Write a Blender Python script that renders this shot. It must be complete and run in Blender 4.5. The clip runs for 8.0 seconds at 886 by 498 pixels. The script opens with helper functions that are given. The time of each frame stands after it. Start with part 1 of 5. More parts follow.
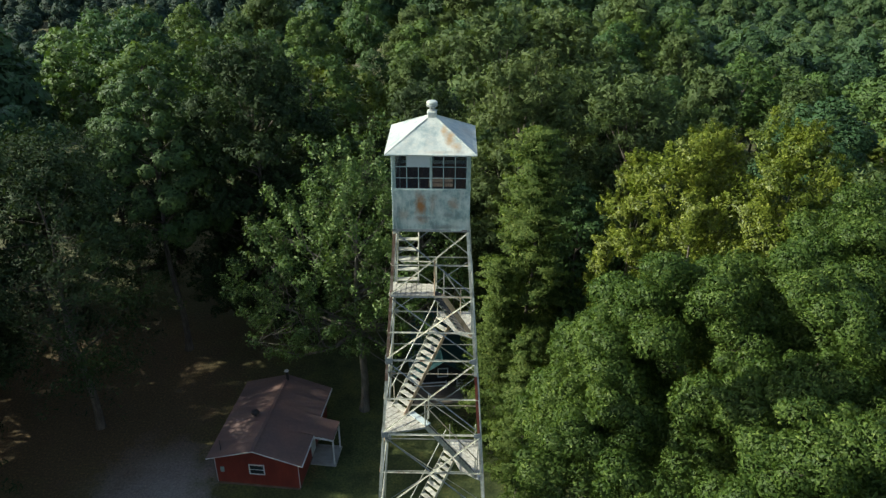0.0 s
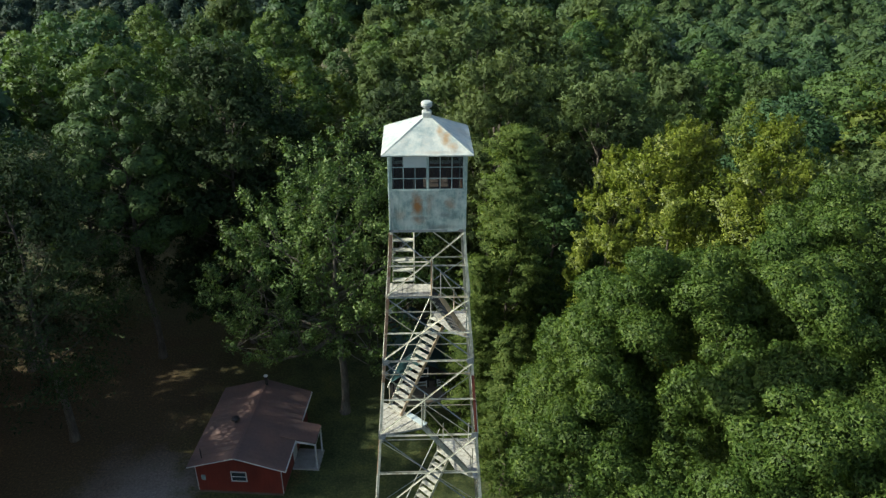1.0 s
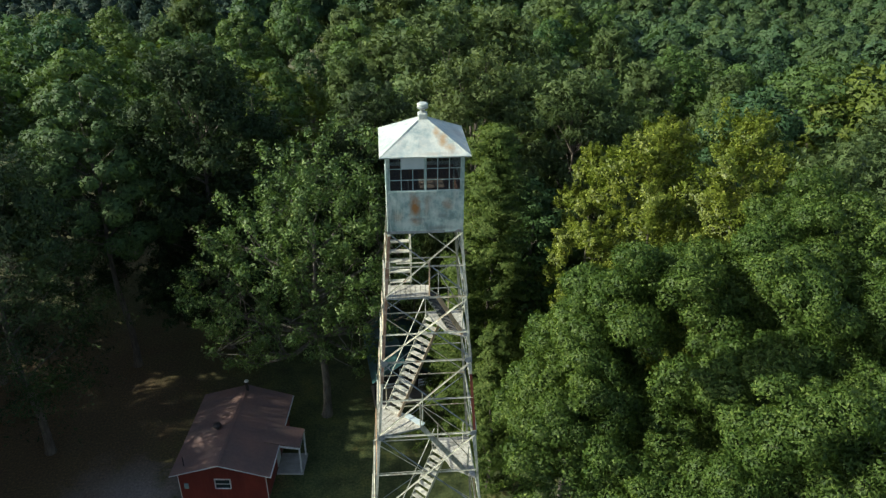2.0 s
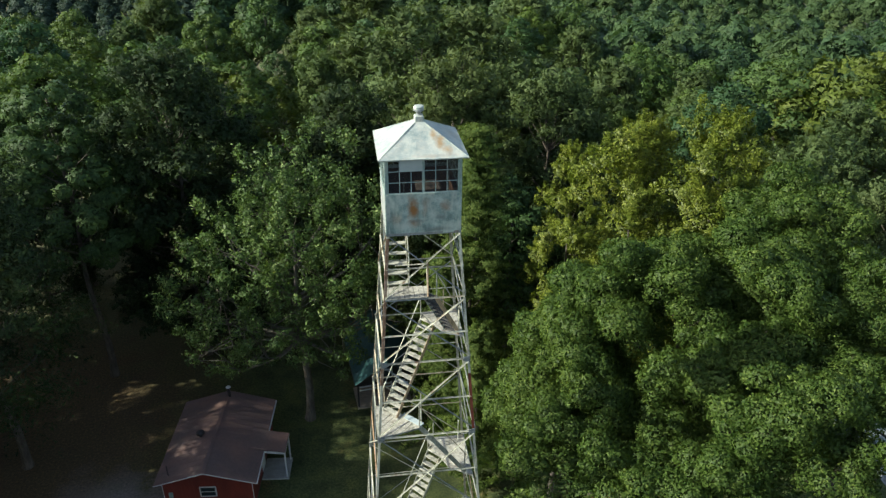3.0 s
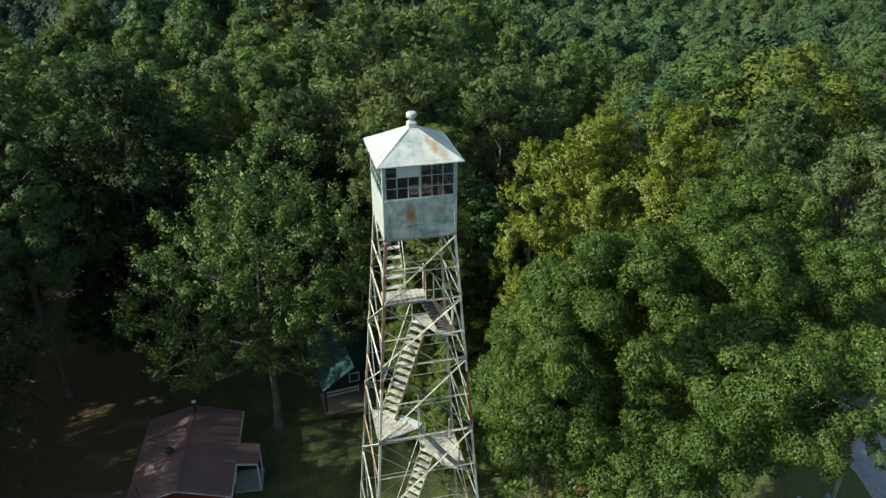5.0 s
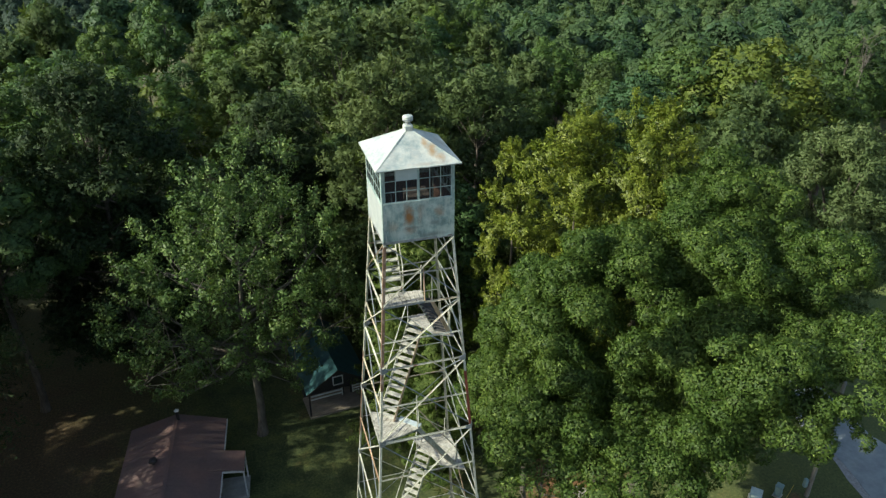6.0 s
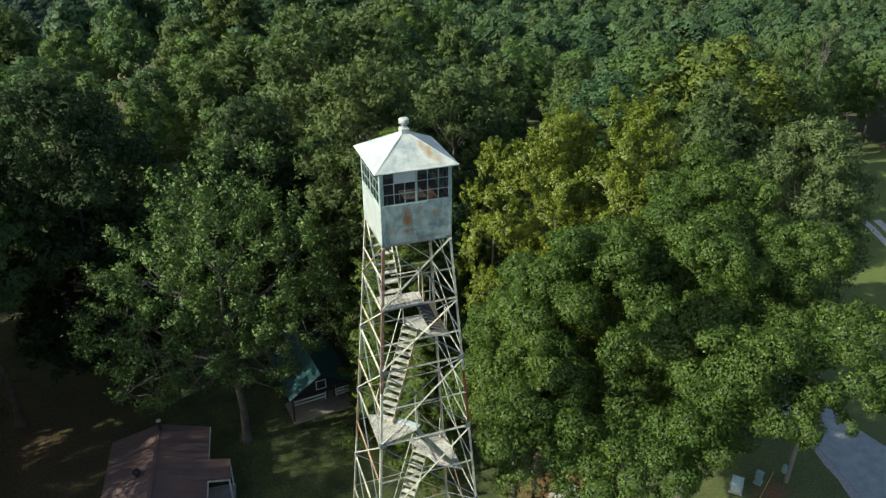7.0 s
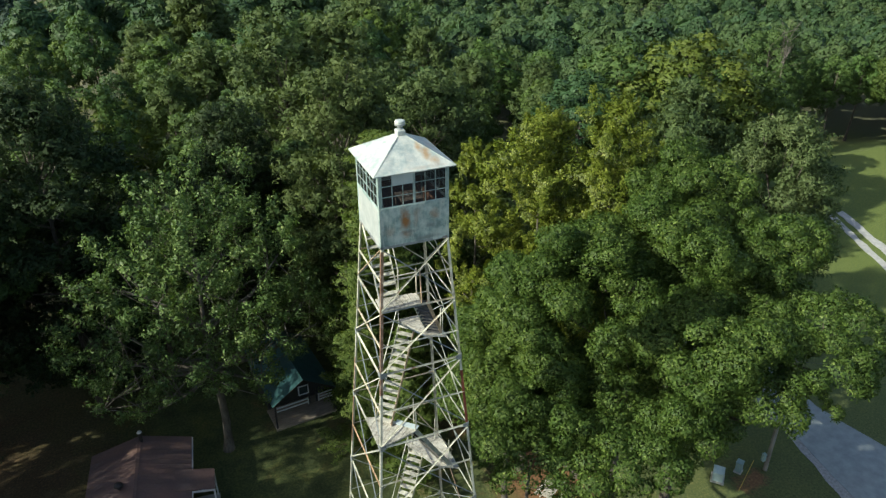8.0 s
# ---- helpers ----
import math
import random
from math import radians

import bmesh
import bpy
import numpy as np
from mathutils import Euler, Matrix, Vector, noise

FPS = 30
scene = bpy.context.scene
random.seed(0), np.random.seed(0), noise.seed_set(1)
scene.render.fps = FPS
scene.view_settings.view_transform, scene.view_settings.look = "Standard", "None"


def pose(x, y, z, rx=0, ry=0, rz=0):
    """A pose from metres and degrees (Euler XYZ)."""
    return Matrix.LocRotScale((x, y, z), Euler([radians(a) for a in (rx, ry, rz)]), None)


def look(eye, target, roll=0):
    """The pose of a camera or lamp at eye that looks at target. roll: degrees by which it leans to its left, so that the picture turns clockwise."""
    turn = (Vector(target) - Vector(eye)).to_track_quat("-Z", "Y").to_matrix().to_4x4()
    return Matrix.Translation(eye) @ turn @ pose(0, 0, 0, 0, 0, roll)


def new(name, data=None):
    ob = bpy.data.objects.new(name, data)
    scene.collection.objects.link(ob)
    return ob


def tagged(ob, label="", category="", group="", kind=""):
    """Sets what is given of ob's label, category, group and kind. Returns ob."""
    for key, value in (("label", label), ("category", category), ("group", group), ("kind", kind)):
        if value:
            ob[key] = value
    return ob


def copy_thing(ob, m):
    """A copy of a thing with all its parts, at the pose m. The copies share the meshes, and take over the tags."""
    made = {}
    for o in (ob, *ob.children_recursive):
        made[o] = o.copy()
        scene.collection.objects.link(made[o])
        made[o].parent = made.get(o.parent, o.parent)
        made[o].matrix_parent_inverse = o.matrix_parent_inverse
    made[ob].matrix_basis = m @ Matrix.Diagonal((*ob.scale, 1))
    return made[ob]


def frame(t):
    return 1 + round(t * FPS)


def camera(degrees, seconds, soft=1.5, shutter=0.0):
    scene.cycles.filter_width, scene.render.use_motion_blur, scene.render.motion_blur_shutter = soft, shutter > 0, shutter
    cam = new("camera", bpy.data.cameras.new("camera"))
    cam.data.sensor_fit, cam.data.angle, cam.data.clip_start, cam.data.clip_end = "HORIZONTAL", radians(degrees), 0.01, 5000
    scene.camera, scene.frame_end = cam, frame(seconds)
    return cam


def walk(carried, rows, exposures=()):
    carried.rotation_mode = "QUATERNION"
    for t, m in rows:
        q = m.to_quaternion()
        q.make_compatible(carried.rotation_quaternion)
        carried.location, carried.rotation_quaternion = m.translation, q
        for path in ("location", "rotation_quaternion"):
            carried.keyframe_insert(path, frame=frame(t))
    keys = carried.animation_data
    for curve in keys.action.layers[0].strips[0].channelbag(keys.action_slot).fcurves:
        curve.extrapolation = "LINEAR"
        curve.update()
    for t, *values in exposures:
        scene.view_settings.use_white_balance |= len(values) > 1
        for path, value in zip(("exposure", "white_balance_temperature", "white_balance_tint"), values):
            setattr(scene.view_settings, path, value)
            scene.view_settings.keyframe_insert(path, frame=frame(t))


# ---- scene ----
cam = camera(63.0, 8.0, soft=1.35)
PATH = [
    (0, (0.565, -19.070, 36.449), (0.341, -1.429, 27.028), 0.38),
    (0.5, (0.122, -19.075, 36.448), (0.382, -1.434, 27.027), 0.45),
    (1, (-0.318, -19.085, 36.466), (0.413, -1.460, 27.041), 0.49),
    (1.5, (-0.757, -19.099, 36.500), (0.436, -1.503, 27.068), 0.51),
    (2, (-1.193, -19.115, 36.549), (0.450, -1.560, 27.108), 0.50),
    (2.5, (-1.627, -19.130, 36.609), (0.457, -1.627, 27.158), 0.47),
    (3, (-2.060, -19.142, 36.677), (0.458, -1.703, 27.215), 0.43),
    (3.5, (-2.492, -19.150, 36.750), (0.454, -1.784, 27.278), 0.37),
    (4, (-2.922, -19.151, 36.827), (0.445, -1.867, 27.344), 0.31),
    (4.5, (-3.352, -19.143, 36.904), (0.432, -1.950, 27.412), 0.23),
    (5, (-3.780, -19.124, 36.978), (0.418, -2.032, 27.480), 0.16),
    (5.5, (-4.209, -19.093, 37.047), (0.402, -2.108, 27.545), 0.08),
    (6, (-4.637, -19.046, 37.108), (0.386, -2.179, 27.606), 0.00),
    (6.5, (-5.065, -18.981, 37.158), (0.370, -2.241, 27.660), -0.07),
    (7, (-5.493, -18.898, 37.195), (0.357, -2.293, 27.705), -0.13),
    (7.5, (-5.921, -18.793, 37.215), (0.346, -2.333, 27.739), -0.19),
    (8, (-6.350, -18.665, 37.216), (0.339, -2.360, 27.761), -0.22),
]
walk(cam, [(t, look(eye, target, roll)) for t, eye, target, roll in PATH])


# ---- world, sun, exposure ----
SUN_ELEV, SUN_AZ = radians(33), radians(181)     # the sun stands over -x, low
world = bpy.data.worlds.new("sky")
scene.world = world
world.use_nodes = True
wn = world.node_tree
sky = wn.nodes.new("ShaderNodeTexSky")
sky.sky_type, sky.sun_disc = "NISHITA", False
sky.sun_elevation, sky.sun_rotation = SUN_ELEV, radians(90) - SUN_AZ
sky.air_density, sky.dust_density = 1.0, 1.5
wn.links.new(sky.outputs[0], wn.nodes["Background"].inputs[0])
wn.nodes["Background"].inputs[1].default_value = 0.14
sun_dir = Vector((math.cos(SUN_ELEV) * math.cos(SUN_AZ), math.cos(SUN_ELEV) * math.sin(SUN_AZ), math.sin(SUN_ELEV)))
sun = new("sun", bpy.data.lights.new("sun", "SUN"))
sun.data.energy, sun.data.angle, sun.data.color = 5.0, radians(0.6), (0.945, 0.945, 0.815)
sun.matrix_world = look(sun_dir * 200, (0, 0, 0))
scene.view_settings.exposure = 0.3


# ---- materials ----
def material(name, rough=0.7, metal=0.0):
    m = bpy.data.materials.new(name)
    m.use_nodes = True
    b = m.node_tree.nodes["Principled BSDF"]
    b.inputs["Roughness"].default_value, b.inputs["Metallic"].default_value = rough, metal
    return m, m.node_tree, b


def ramp(nt, fac, stops):
    r = nt.nodes.new("ShaderNodeValToRGB")
    while len(r.color_ramp.elements) < len(stops):
        r.color_ramp.elements.new(0.5)
    for e, (p, c) in zip(r.color_ramp.elements, stops):
        e.position, e.color = p, (*c, 1)
    nt.links.new(fac, r.inputs[0])
    return r.outputs[0]


def noisy(nt, scale, detail=4.0, rough=0.55, stretch=(1, 1, 1), world_space=False):
    tc, mp, no = (nt.nodes.new("ShaderNode" + k) for k in ("TexCoord", "Mapping", "TexNoise"))
    mp.inputs["Scale"].default_value = stretch
    no.inputs["Scale"].default_value, no.inputs["Detail"].default_value, no.inputs["Roughness"].default_value = scale, detail, rough
    if world_space:
        ge = nt.nodes.new("ShaderNodeNewGeometry")
        nt.links.new(ge.outputs["Position"], mp.inputs[0])
    else:
        nt.links.new(tc.outputs["Object"], mp.inputs[0])
    nt.links.new(mp.outputs[0], no.inputs["Vector"])
    return no.outputs["Fac"]


def mix(nt, fac, a, b, blend="MIX"):
    n = nt.nodes.new("ShaderNodeMix")
    n.data_type, n.blend_type = "RGBA", blend
    for k, v in ((0, fac), (6, a), (7, b)):
        if isinstance(v, (int, float)):
            n.inputs[k].default_value = v
        elif isinstance(v, tuple):
            n.inputs[k].default_value = (*v, 1)
        else:
            nt.links.new(v, n.inputs[k])
    return n.outputs[2]


def bump(nt, b, fac, strength, distance=0.02):
    n = nt.nodes.new("ShaderNodeBump")
    n.inputs["Strength"].default_value, n.inputs["Distance"].default_value = strength, distance
    nt.links.new(fac, n.inputs["Height"])
    nt.links.new(n.outputs[0], b.inputs["Normal"])


def island(nt):
    return nt.nodes.new("ShaderNodeNewGeometry").outputs["Random Per Island"]


def leaf_material(name, dark, mid, light, lucent=0.22, rough=0.5, patch=0.35, tint=1.0, cell=0.0, holes=0.3, tilt=0.5, gloss=0.15):
    """Foliage; cell sets how many single leaves go to a metre of each blade, each with its own tilt and tone and gaps between them."""
    m, nt, b = material(name, rough)
    col = ramp(nt, island(nt), [(0.0, dark), (0.45, mid), (0.85, mid), (1.0, light)])
    big = noisy(nt, patch, 2.0)
    col = mix(nt, ramp(nt, big, [(0.35, (0, 0, 0)), (0.65, (1, 1, 1))]), mix(nt, 1.0, col, (0.72, 0.8, 0.8), "MULTIPLY"), col)
    rnd = nt.nodes.new("ShaderNodeObjectInfo").outputs["Random"]
    shades = ramp(nt, rnd, [(0.0, (0.80, 0.86, 0.88)), (0.3, (1.0, 0.96, 0.95)), (0.55, (1.25, 1.08, 0.9)), (0.8, (1.05, 1.08, 0.92)), (1.0, (1.2, 1.0, 0.8))])
    col = mix(nt, tint, col, mix(nt, 1.0, col, shades, "MULTIPLY"))
    tr = nt.nodes.new("ShaderNodeBsdfTranslucent")
    if cell:
        tc, vo, sep, ge = (nt.nodes.new("ShaderNode" + k) for k in ("TexCoord", "TexVoronoi", "SeparateColor", "NewGeometry"))
        vo.inputs["Scale"].default_value = cell
        nt.links.new(tc.outputs["Object"], vo.inputs["Vector"])
        nt.links.new(vo.outputs["Color"], sep.inputs[0])
        col = mix(nt, 1.0, col, ramp(nt, sep.outputs[0], [(0.0, (0.72, 0.75, 0.75)), (0.5, (0.97, 0.97, 0.97)), (0.9, (1.1, 1.1, 1.08)), (1.0, (1.4, 1.35, 1.25))]), "MULTIPLY")
        off, add, nrm = (nt.nodes.new("ShaderNodeVectorMath") for _ in range(3))
        off.operation, add.operation, nrm.operation = "MULTIPLY_ADD", "ADD", "NORMALIZE"
        off.inputs[1].default_value, off.inputs[2].default_value = (tilt,) * 3, (-tilt / 2,) * 3
        nt.links.new(vo.outputs["Color"], off.inputs[0])
        nt.links.new(off.outputs[0], add.inputs[0])
        nt.links.new(ge.outputs["Normal"], add.inputs[1])
        nt.links.new(add.outputs[0], nrm.inputs[0])
        nt.links.new(nrm.outputs[0], b.inputs["Normal"])
        nt.links.new(nrm.outputs[0], tr.inputs["Normal"])
    nt.links.new(col, b.inputs["Base Color"])
    b.inputs["Specular IOR Level"].default_value = gloss
    nt.links.new(mix(nt, 1.0, col, (1.25, 1.3, 0.6), "MULTIPLY"), tr.inputs[0])
    ms = nt.nodes.new("ShaderNodeMixShader")
    ms.inputs[0].default_value = lucent
    nt.links.new(b.outputs[0], ms.inputs[1])
    nt.links.new(tr.outputs[0], ms.inputs[2])
    last = ms.outputs[0]
    if cell:
        gap, clear = nt.nodes.new("ShaderNodeMixShader"), nt.nodes.new("ShaderNodeBsdfTransparent")
        lt = nt.nodes.new("ShaderNodeMath")
        lt.operation = "LESS_THAN"
        lt.inputs[1].default_value = holes
        nt.links.new(sep.outputs[1], lt.inputs[0])
        nt.links.new(lt.outputs[0], gap.inputs[0])
        nt.links.new(last, gap.inputs[1])
        nt.links.new(clear.outputs[0], gap.inputs[2])
        last = gap.outputs[0]
    nt.links.new(last, nt.nodes["Material Output"].inputs[0])
    return m


LEAF_OAK = leaf_material("oak_leaves", (0.044, 0.086, 0.019), (0.103, 0.160, 0.033), (0.24, 0.31, 0.075), 0.28, tint=0.12, cell=14.0, holes=0.2, tilt=0.55, gloss=0.2)
LEAF_GOLD = leaf_material("yellowing_leaves", (0.078, 0.112, 0.014), (0.164, 0.200, 0.026), (0.39, 0.41, 0.085), 0.25, 0.42, tint=0.1, gloss=0.22)
LEAF_GREY = leaf_material("grey_green_leaves", (0.070, 0.126, 0.034), (0.138, 0.218, 0.060), (0.34, 0.42, 0.15), 0.2, tint=0.1, cell=8.0, holes=0.5, tilt=0.8, gloss=0.3)
# woodland leaves in three tones, coarser the further off they stand
WOODLAND = []
for cell in (9.0, 7.0, 5.0):
    WOODLAND.append((leaf_material("forest_leaves", (0.060, 0.110, 0.036), (0.094, 0.163, 0.050), (0.135, 0.202, 0.064), 0.2, patch=0.2, cell=cell, holes=0.28, tilt=0.5),
                     leaf_material("olive_leaves", (0.076, 0.118, 0.028), (0.120, 0.172, 0.040), (0.155, 0.20, 0.054), 0.2, patch=0.2, cell=cell, holes=0.28, tilt=0.5),
                     leaf_material("blue_green_leaves", (0.048, 0.095, 0.041), (0.075, 0.139, 0.055), (0.104, 0.171, 0.069), 0.2, patch=0.2, cell=cell, holes=0.28, tilt=0.5)))
LEAF_CEDAR = leaf_material("cedar_sprays", (0.062, 0.110, 0.026), (0.140, 0.192, 0.046), (0.26, 0.30, 0.09), 0.35, 0.6, tint=0.1)
LEAF_PINE = leaf_material("pine_needles", (0.062, 0.098, 0.034), (0.102, 0.146, 0.052), (0.149, 0.21, 0.083), 0.2, 0.6, tint=0.5, cell=11.0, holes=0.38)
# darker copy of the pine needles, with shade put into the colour
LEAF_SHADED_PINE = leaf_material("shaded_pine_needles", (0.028, 0.048, 0.021), (0.050, 0.080, 0.032), (0.078, 0.112, 0.045), 0.2, 0.6, tint=0.3, cell=11.0, holes=0.38)
# muted grey-green: the haze of distance is put into this leaf colour
LEAF_HAZY_HILL = leaf_material("hazy_hillside_trees", (0.042, 0.070, 0.046), (0.056, 0.090, 0.058), (0.072, 0.110, 0.070), 0.2, 0.6, patch=0.05, cell=1.6)
LEAF_OLIVE = leaf_material("olive_needles", (0.080, 0.116, 0.042), (0.126, 0.170, 0.062), (0.18, 0.22, 0.088), 0.2, 0.6, tint=0.1, cell=13.0, holes=0.34)
LEAF_FAR_WARM = leaf_material("far_olive_leaves", (0.062, 0.108, 0.044), (0.084, 0.138, 0.054), (0.11, 0.165, 0.07), patch=0.06, cell=3.4, holes=0.32, tilt=0.5)
LEAF_FAR_COOL = leaf_material("far_blue_green_leaves", (0.043, 0.087, 0.045), (0.059, 0.113, 0.057), (0.076, 0.137, 0.068), patch=0.06, cell=3.4, holes=0.32, tilt=0.5)
# a little bluer and dimmer than near leaves, to hold distant haze
LEAF_FAR = leaf_material("hazed_far_leaves", (0.055, 0.105, 0.048), (0.073, 0.134, 0.061), (0.094, 0.16, 0.075), patch=0.06, cell=3.4, holes=0.32, tilt=0.5)


def plain(name, a, b2, scale, rough=0.7, metal=0.0, relief=0.2, stretch=(1, 1, 1), detail=5.0):
    m, nt, b = material(name, rough, metal)
    n = noisy(nt, scale, detail, 0.6, stretch)
    nt.links.new(ramp(nt, n, [(0.3, a), (0.7, b2)]), b.inputs["Base Color"])
    bump(nt, b, n, relief)
    return m


def galvanised(name, base_a, base_b, rust, lo, hi, scale, metal=0.1, rough=0.6, streak=(1, 1, 0.35), tones=((0.0, (1, 1, 1)), (1.0, (1, 1, 1)))):
    """Zinc-coated steel with blotches of rust between lo and hi of a stretched noise."""
    m, nt, b = material(name, rough, metal)
    fine, blot = noisy(nt, 5.0, 7.0, 0.7), noisy(nt, scale, 5.0, 0.6, streak)
    col = ramp(nt, fine, [(0.34, base_a), (0.66, base_b)])
    fac = ramp(nt, blot, [(lo, (0, 0, 0)), (hi, (1, 1, 1))])
    rnd = nt.nodes.new("ShaderNodeObjectInfo").outputs["Random"]
    col = mix(nt, 1.0, col, ramp(nt, rnd, tones), "MULTIPLY")
    nt.links.new(mix(nt, fac, col, rust), b.inputs["Base Color"])
    bump(nt, b, fine, 0.15, 0.01)
    return m


MEMBER_TONES = [(0.0, (0.62, 0.64, 0.63)), (0.35, (0.88, 0.90, 0.88)), (0.8, (1.08, 1.08, 1.02)), (0.92, (0.88, 0.70, 0.56)), (1.0, (0.78, 0.54, 0.40))]


STEEL_DARK = galvanised("dark_stained_steel", (0.16, 0.19, 0.19), (0.34, 0.37, 0.36), (0.20, 0.09, 0.05), 0.66, 0.74, 1.2)
def old_paint(name, low, mid, pale, wash, grime, rough=0.5):
    """Sheet metal with worn paint: clouds of three tones, run-down streaks of a wash and specks of grime."""
    m, nt, b = material(name, rough, 0.05)
    cloud, run, speck = noisy(nt, 2.4, 9.0, 0.72), noisy(nt, 3.2, 8.0, 0.7, (2.2, 2.2, 0.55)), noisy(nt, 9.0, 8.0, 0.75)
    col = ramp(nt, cloud, [(0.36, low), (0.50, mid), (0.62, pale)])
    col = mix(nt, ramp(nt, run, [(0.50, (0, 0, 0)), (0.64, (0.75, 0.75, 0.75))]), col, wash)
    col = mix(nt, ramp(nt, speck, [(0.60, (0, 0, 0)), (0.72, (0.7, 0.7, 0.7))]), col, grime)
    nt.links.new(col, b.inputs["Base Color"])
    bump(nt, b, speck, 0.12, 0.01)
    return m


def weathered(name, dark, mid, pale, rust, tones, rough=0.6, long=(1, 1, 0.6)):
    """Old zinc or boards: pale and dark patches at two sizes, with rust or rot in between."""
    m, nt, b = material(name, rough, 0.05)
    big, small, spot = noisy(nt, 1.3, 6.0, 0.65, long), noisy(nt, 7.0, 8.0, 0.75, long), noisy(nt, 2.6, 7.0, 0.7, long)
    col = ramp(nt, mix(nt, 0.55, big, small), [(0.38, dark), (0.49, mid), (0.58, pale)])
    col = mix(nt, ramp(nt, spot, [(0.58, (0, 0, 0)), (0.68, (0.85, 0.85, 0.85))]), col, rust)
    rnd = nt.nodes.new("ShaderNodeObjectInfo").outputs["Random"]
    nt.links.new(mix(nt, 1.0, col, ramp(nt, rnd, tones), "MULTIPLY"), b.inputs["Base Color"])
    bump(nt, b, small, 0.2, 0.01)
    return m


STEEL = weathered("weathered_galvanised_steel", (0.22, 0.215, 0.165), (0.56, 0.55, 0.44), (0.80, 0.78, 0.64), (0.26, 0.115, 0.05), MEMBER_TONES)
RUST_RED = plain("red_brown_primer", (0.16, 0.035, 0.02), (0.27, 0.075, 0.04), 6.0, 0.75)
RUST_BROWN = weathered("rusted_steel", (0.12, 0.07, 0.045), (0.24, 0.145, 0.09), (0.40, 0.33, 0.25), (0.17, 0.075, 0.04), [(0.0, (0.9, 0.9, 0.9)), (1.0, (1.05, 1.05, 1.05))])
CAB_SHEET = old_paint("stained_cab_sheet", (0.15, 0.235, 0.220), (0.29, 0.405, 0.370), (0.50, 0.605, 0.545), (0.54, 0.60, 0.53), (0.19, 0.19, 0.15))
# paler, warmer copy of the cab sheet, with sunlight put into its colour
CAB_SUNLIT = old_paint("weathered_sunlit_cream_sheet", (0.34, 0.38, 0.36), (0.41, 0.45, 0.42), (0.48, 0.51, 0.47), (0.38, 0.44, 0.43), (0.30, 0.31, 0.27))
ROOF_SHEET = old_paint("stained_roof_sheet", (0.29, 0.37, 0.355), (0.46, 0.515, 0.47), (0.60, 0.625, 0.55), (0.57, 0.575, 0.49), (0.26, 0.27, 0.22))


def stain(mat, spots, colour):
    """Adds ragged stains of a colour at the given places to a material."""
    nt = mat.node_tree
    b = nt.nodes["Principled BSDF"]
    was = b.inputs["Base Color"].links[0].from_socket
    rough = noisy(nt, 4.0, 5.0, 0.65)
    tc = nt.nodes.new("ShaderNodeTexCoord")
    for (x, y, z), (sx, sy, sz), amount in spots:
        mp, ln = nt.nodes.new("ShaderNodeMapping"), nt.nodes.new("ShaderNodeVectorMath")
        mp.vector_type = "TEXTURE"
        mp.inputs["Location"].default_value, mp.inputs["Scale"].default_value = (x, y, z), (sx, sy, sz)
        ln.operation = "LENGTH"
        nt.links.new(tc.outputs["Object"], mp.inputs[0])
        nt.links.new(mp.outputs[0], ln.inputs[0])
        ma = nt.nodes.new("ShaderNodeMath")
        ma.operation = "MULTIPLY_ADD"
        ma.inputs[1].default_value = 1.8
        nt.links.new(rough, ma.inputs[0])
        nt.links.new(ln.outputs["Value"], ma.inputs[2])
        fac = ramp(nt, ma.outputs[0], [(0.0, (amount,) * 3), (0.55, (amount,) * 3), (1.0, (0, 0, 0))])
        mr = nt.nodes.new("ShaderNodeMapRange")
        mr.inputs[1].default_value, mr.inputs[2].default_value, mr.inputs[3].default_value, mr.inputs[4].default_value = 1.1, 1.9, amount, 0.0
        nt.links.new(ma.outputs[0], mr.inputs[0])
        was = mix(nt, mr.outputs[0], was, colour)
    nt.links.new(was, b.inputs["Base Color"])


stain(CAB_SHEET, [((-0.30, -1.07, 28.15), (0.19, 0.3, 0.46), 1.0), ((0.05, -1.07, 28.2), (0.13, 0.3, 0.4), 0.4), ((0.62, -1.07, 28.2), (0.2, 0.3, 0.25), 0.55), ((-0.25, -1.07, 27.75), (0.25, 0.3, 0.15), 0.6), ((-0.75, -1.07, 27.9), (0.2, 0.3, 0.2), 0.3)], (0.34, 0.16, 0.055))
stain(CAB_SHEET, [((0.35, -1.07, 27.52), (0.5, 0.3, 0.1), 0.6), ((-0.2, -1.07, 27.8), (0.35, 0.3, 0.08), 0.5), ((0.5, -1.07, 27.9), (0.2, 0.3, 0.12), 0.5)], (0.11, 0.12, 0.12))
stain(CAB_SHEET, [((-0.62, -1.07, 27.68), (0.3, 0.3, 0.12), 0.55), ((0.22, -1.07, 28.0), (0.16, 0.3, 0.34), 0.5), ((0.74, -1.07, 27.66), (0.22, 0.3, 0.2), 0.5), ((-0.85, -1.07, 28.3), (0.12, 0.3, 0.3), 0.4)], (0.56, 0.62, 0.55))
stain(ROOF_SHEET, [((0.50, -0.80, 29.98), (0.18, 0.3, 0.32), 0.85), ((0.33, -0.55, 30.15), (0.12, 0.25, 0.22), 0.8), ((0.66, -0.98, 29.84), (0.18, 0.2, 0.16), 0.7)], (0.42, 0.26, 0.11))
stain(ROOF_SHEET, [((0.95, 0.2, 29.86), (0.4, 0.5, 0.3), 0.35), ((0.25, -1.1, 29.74), (0.7, 0.15, 0.05), 0.5)], (0.36, 0.30, 0.22))
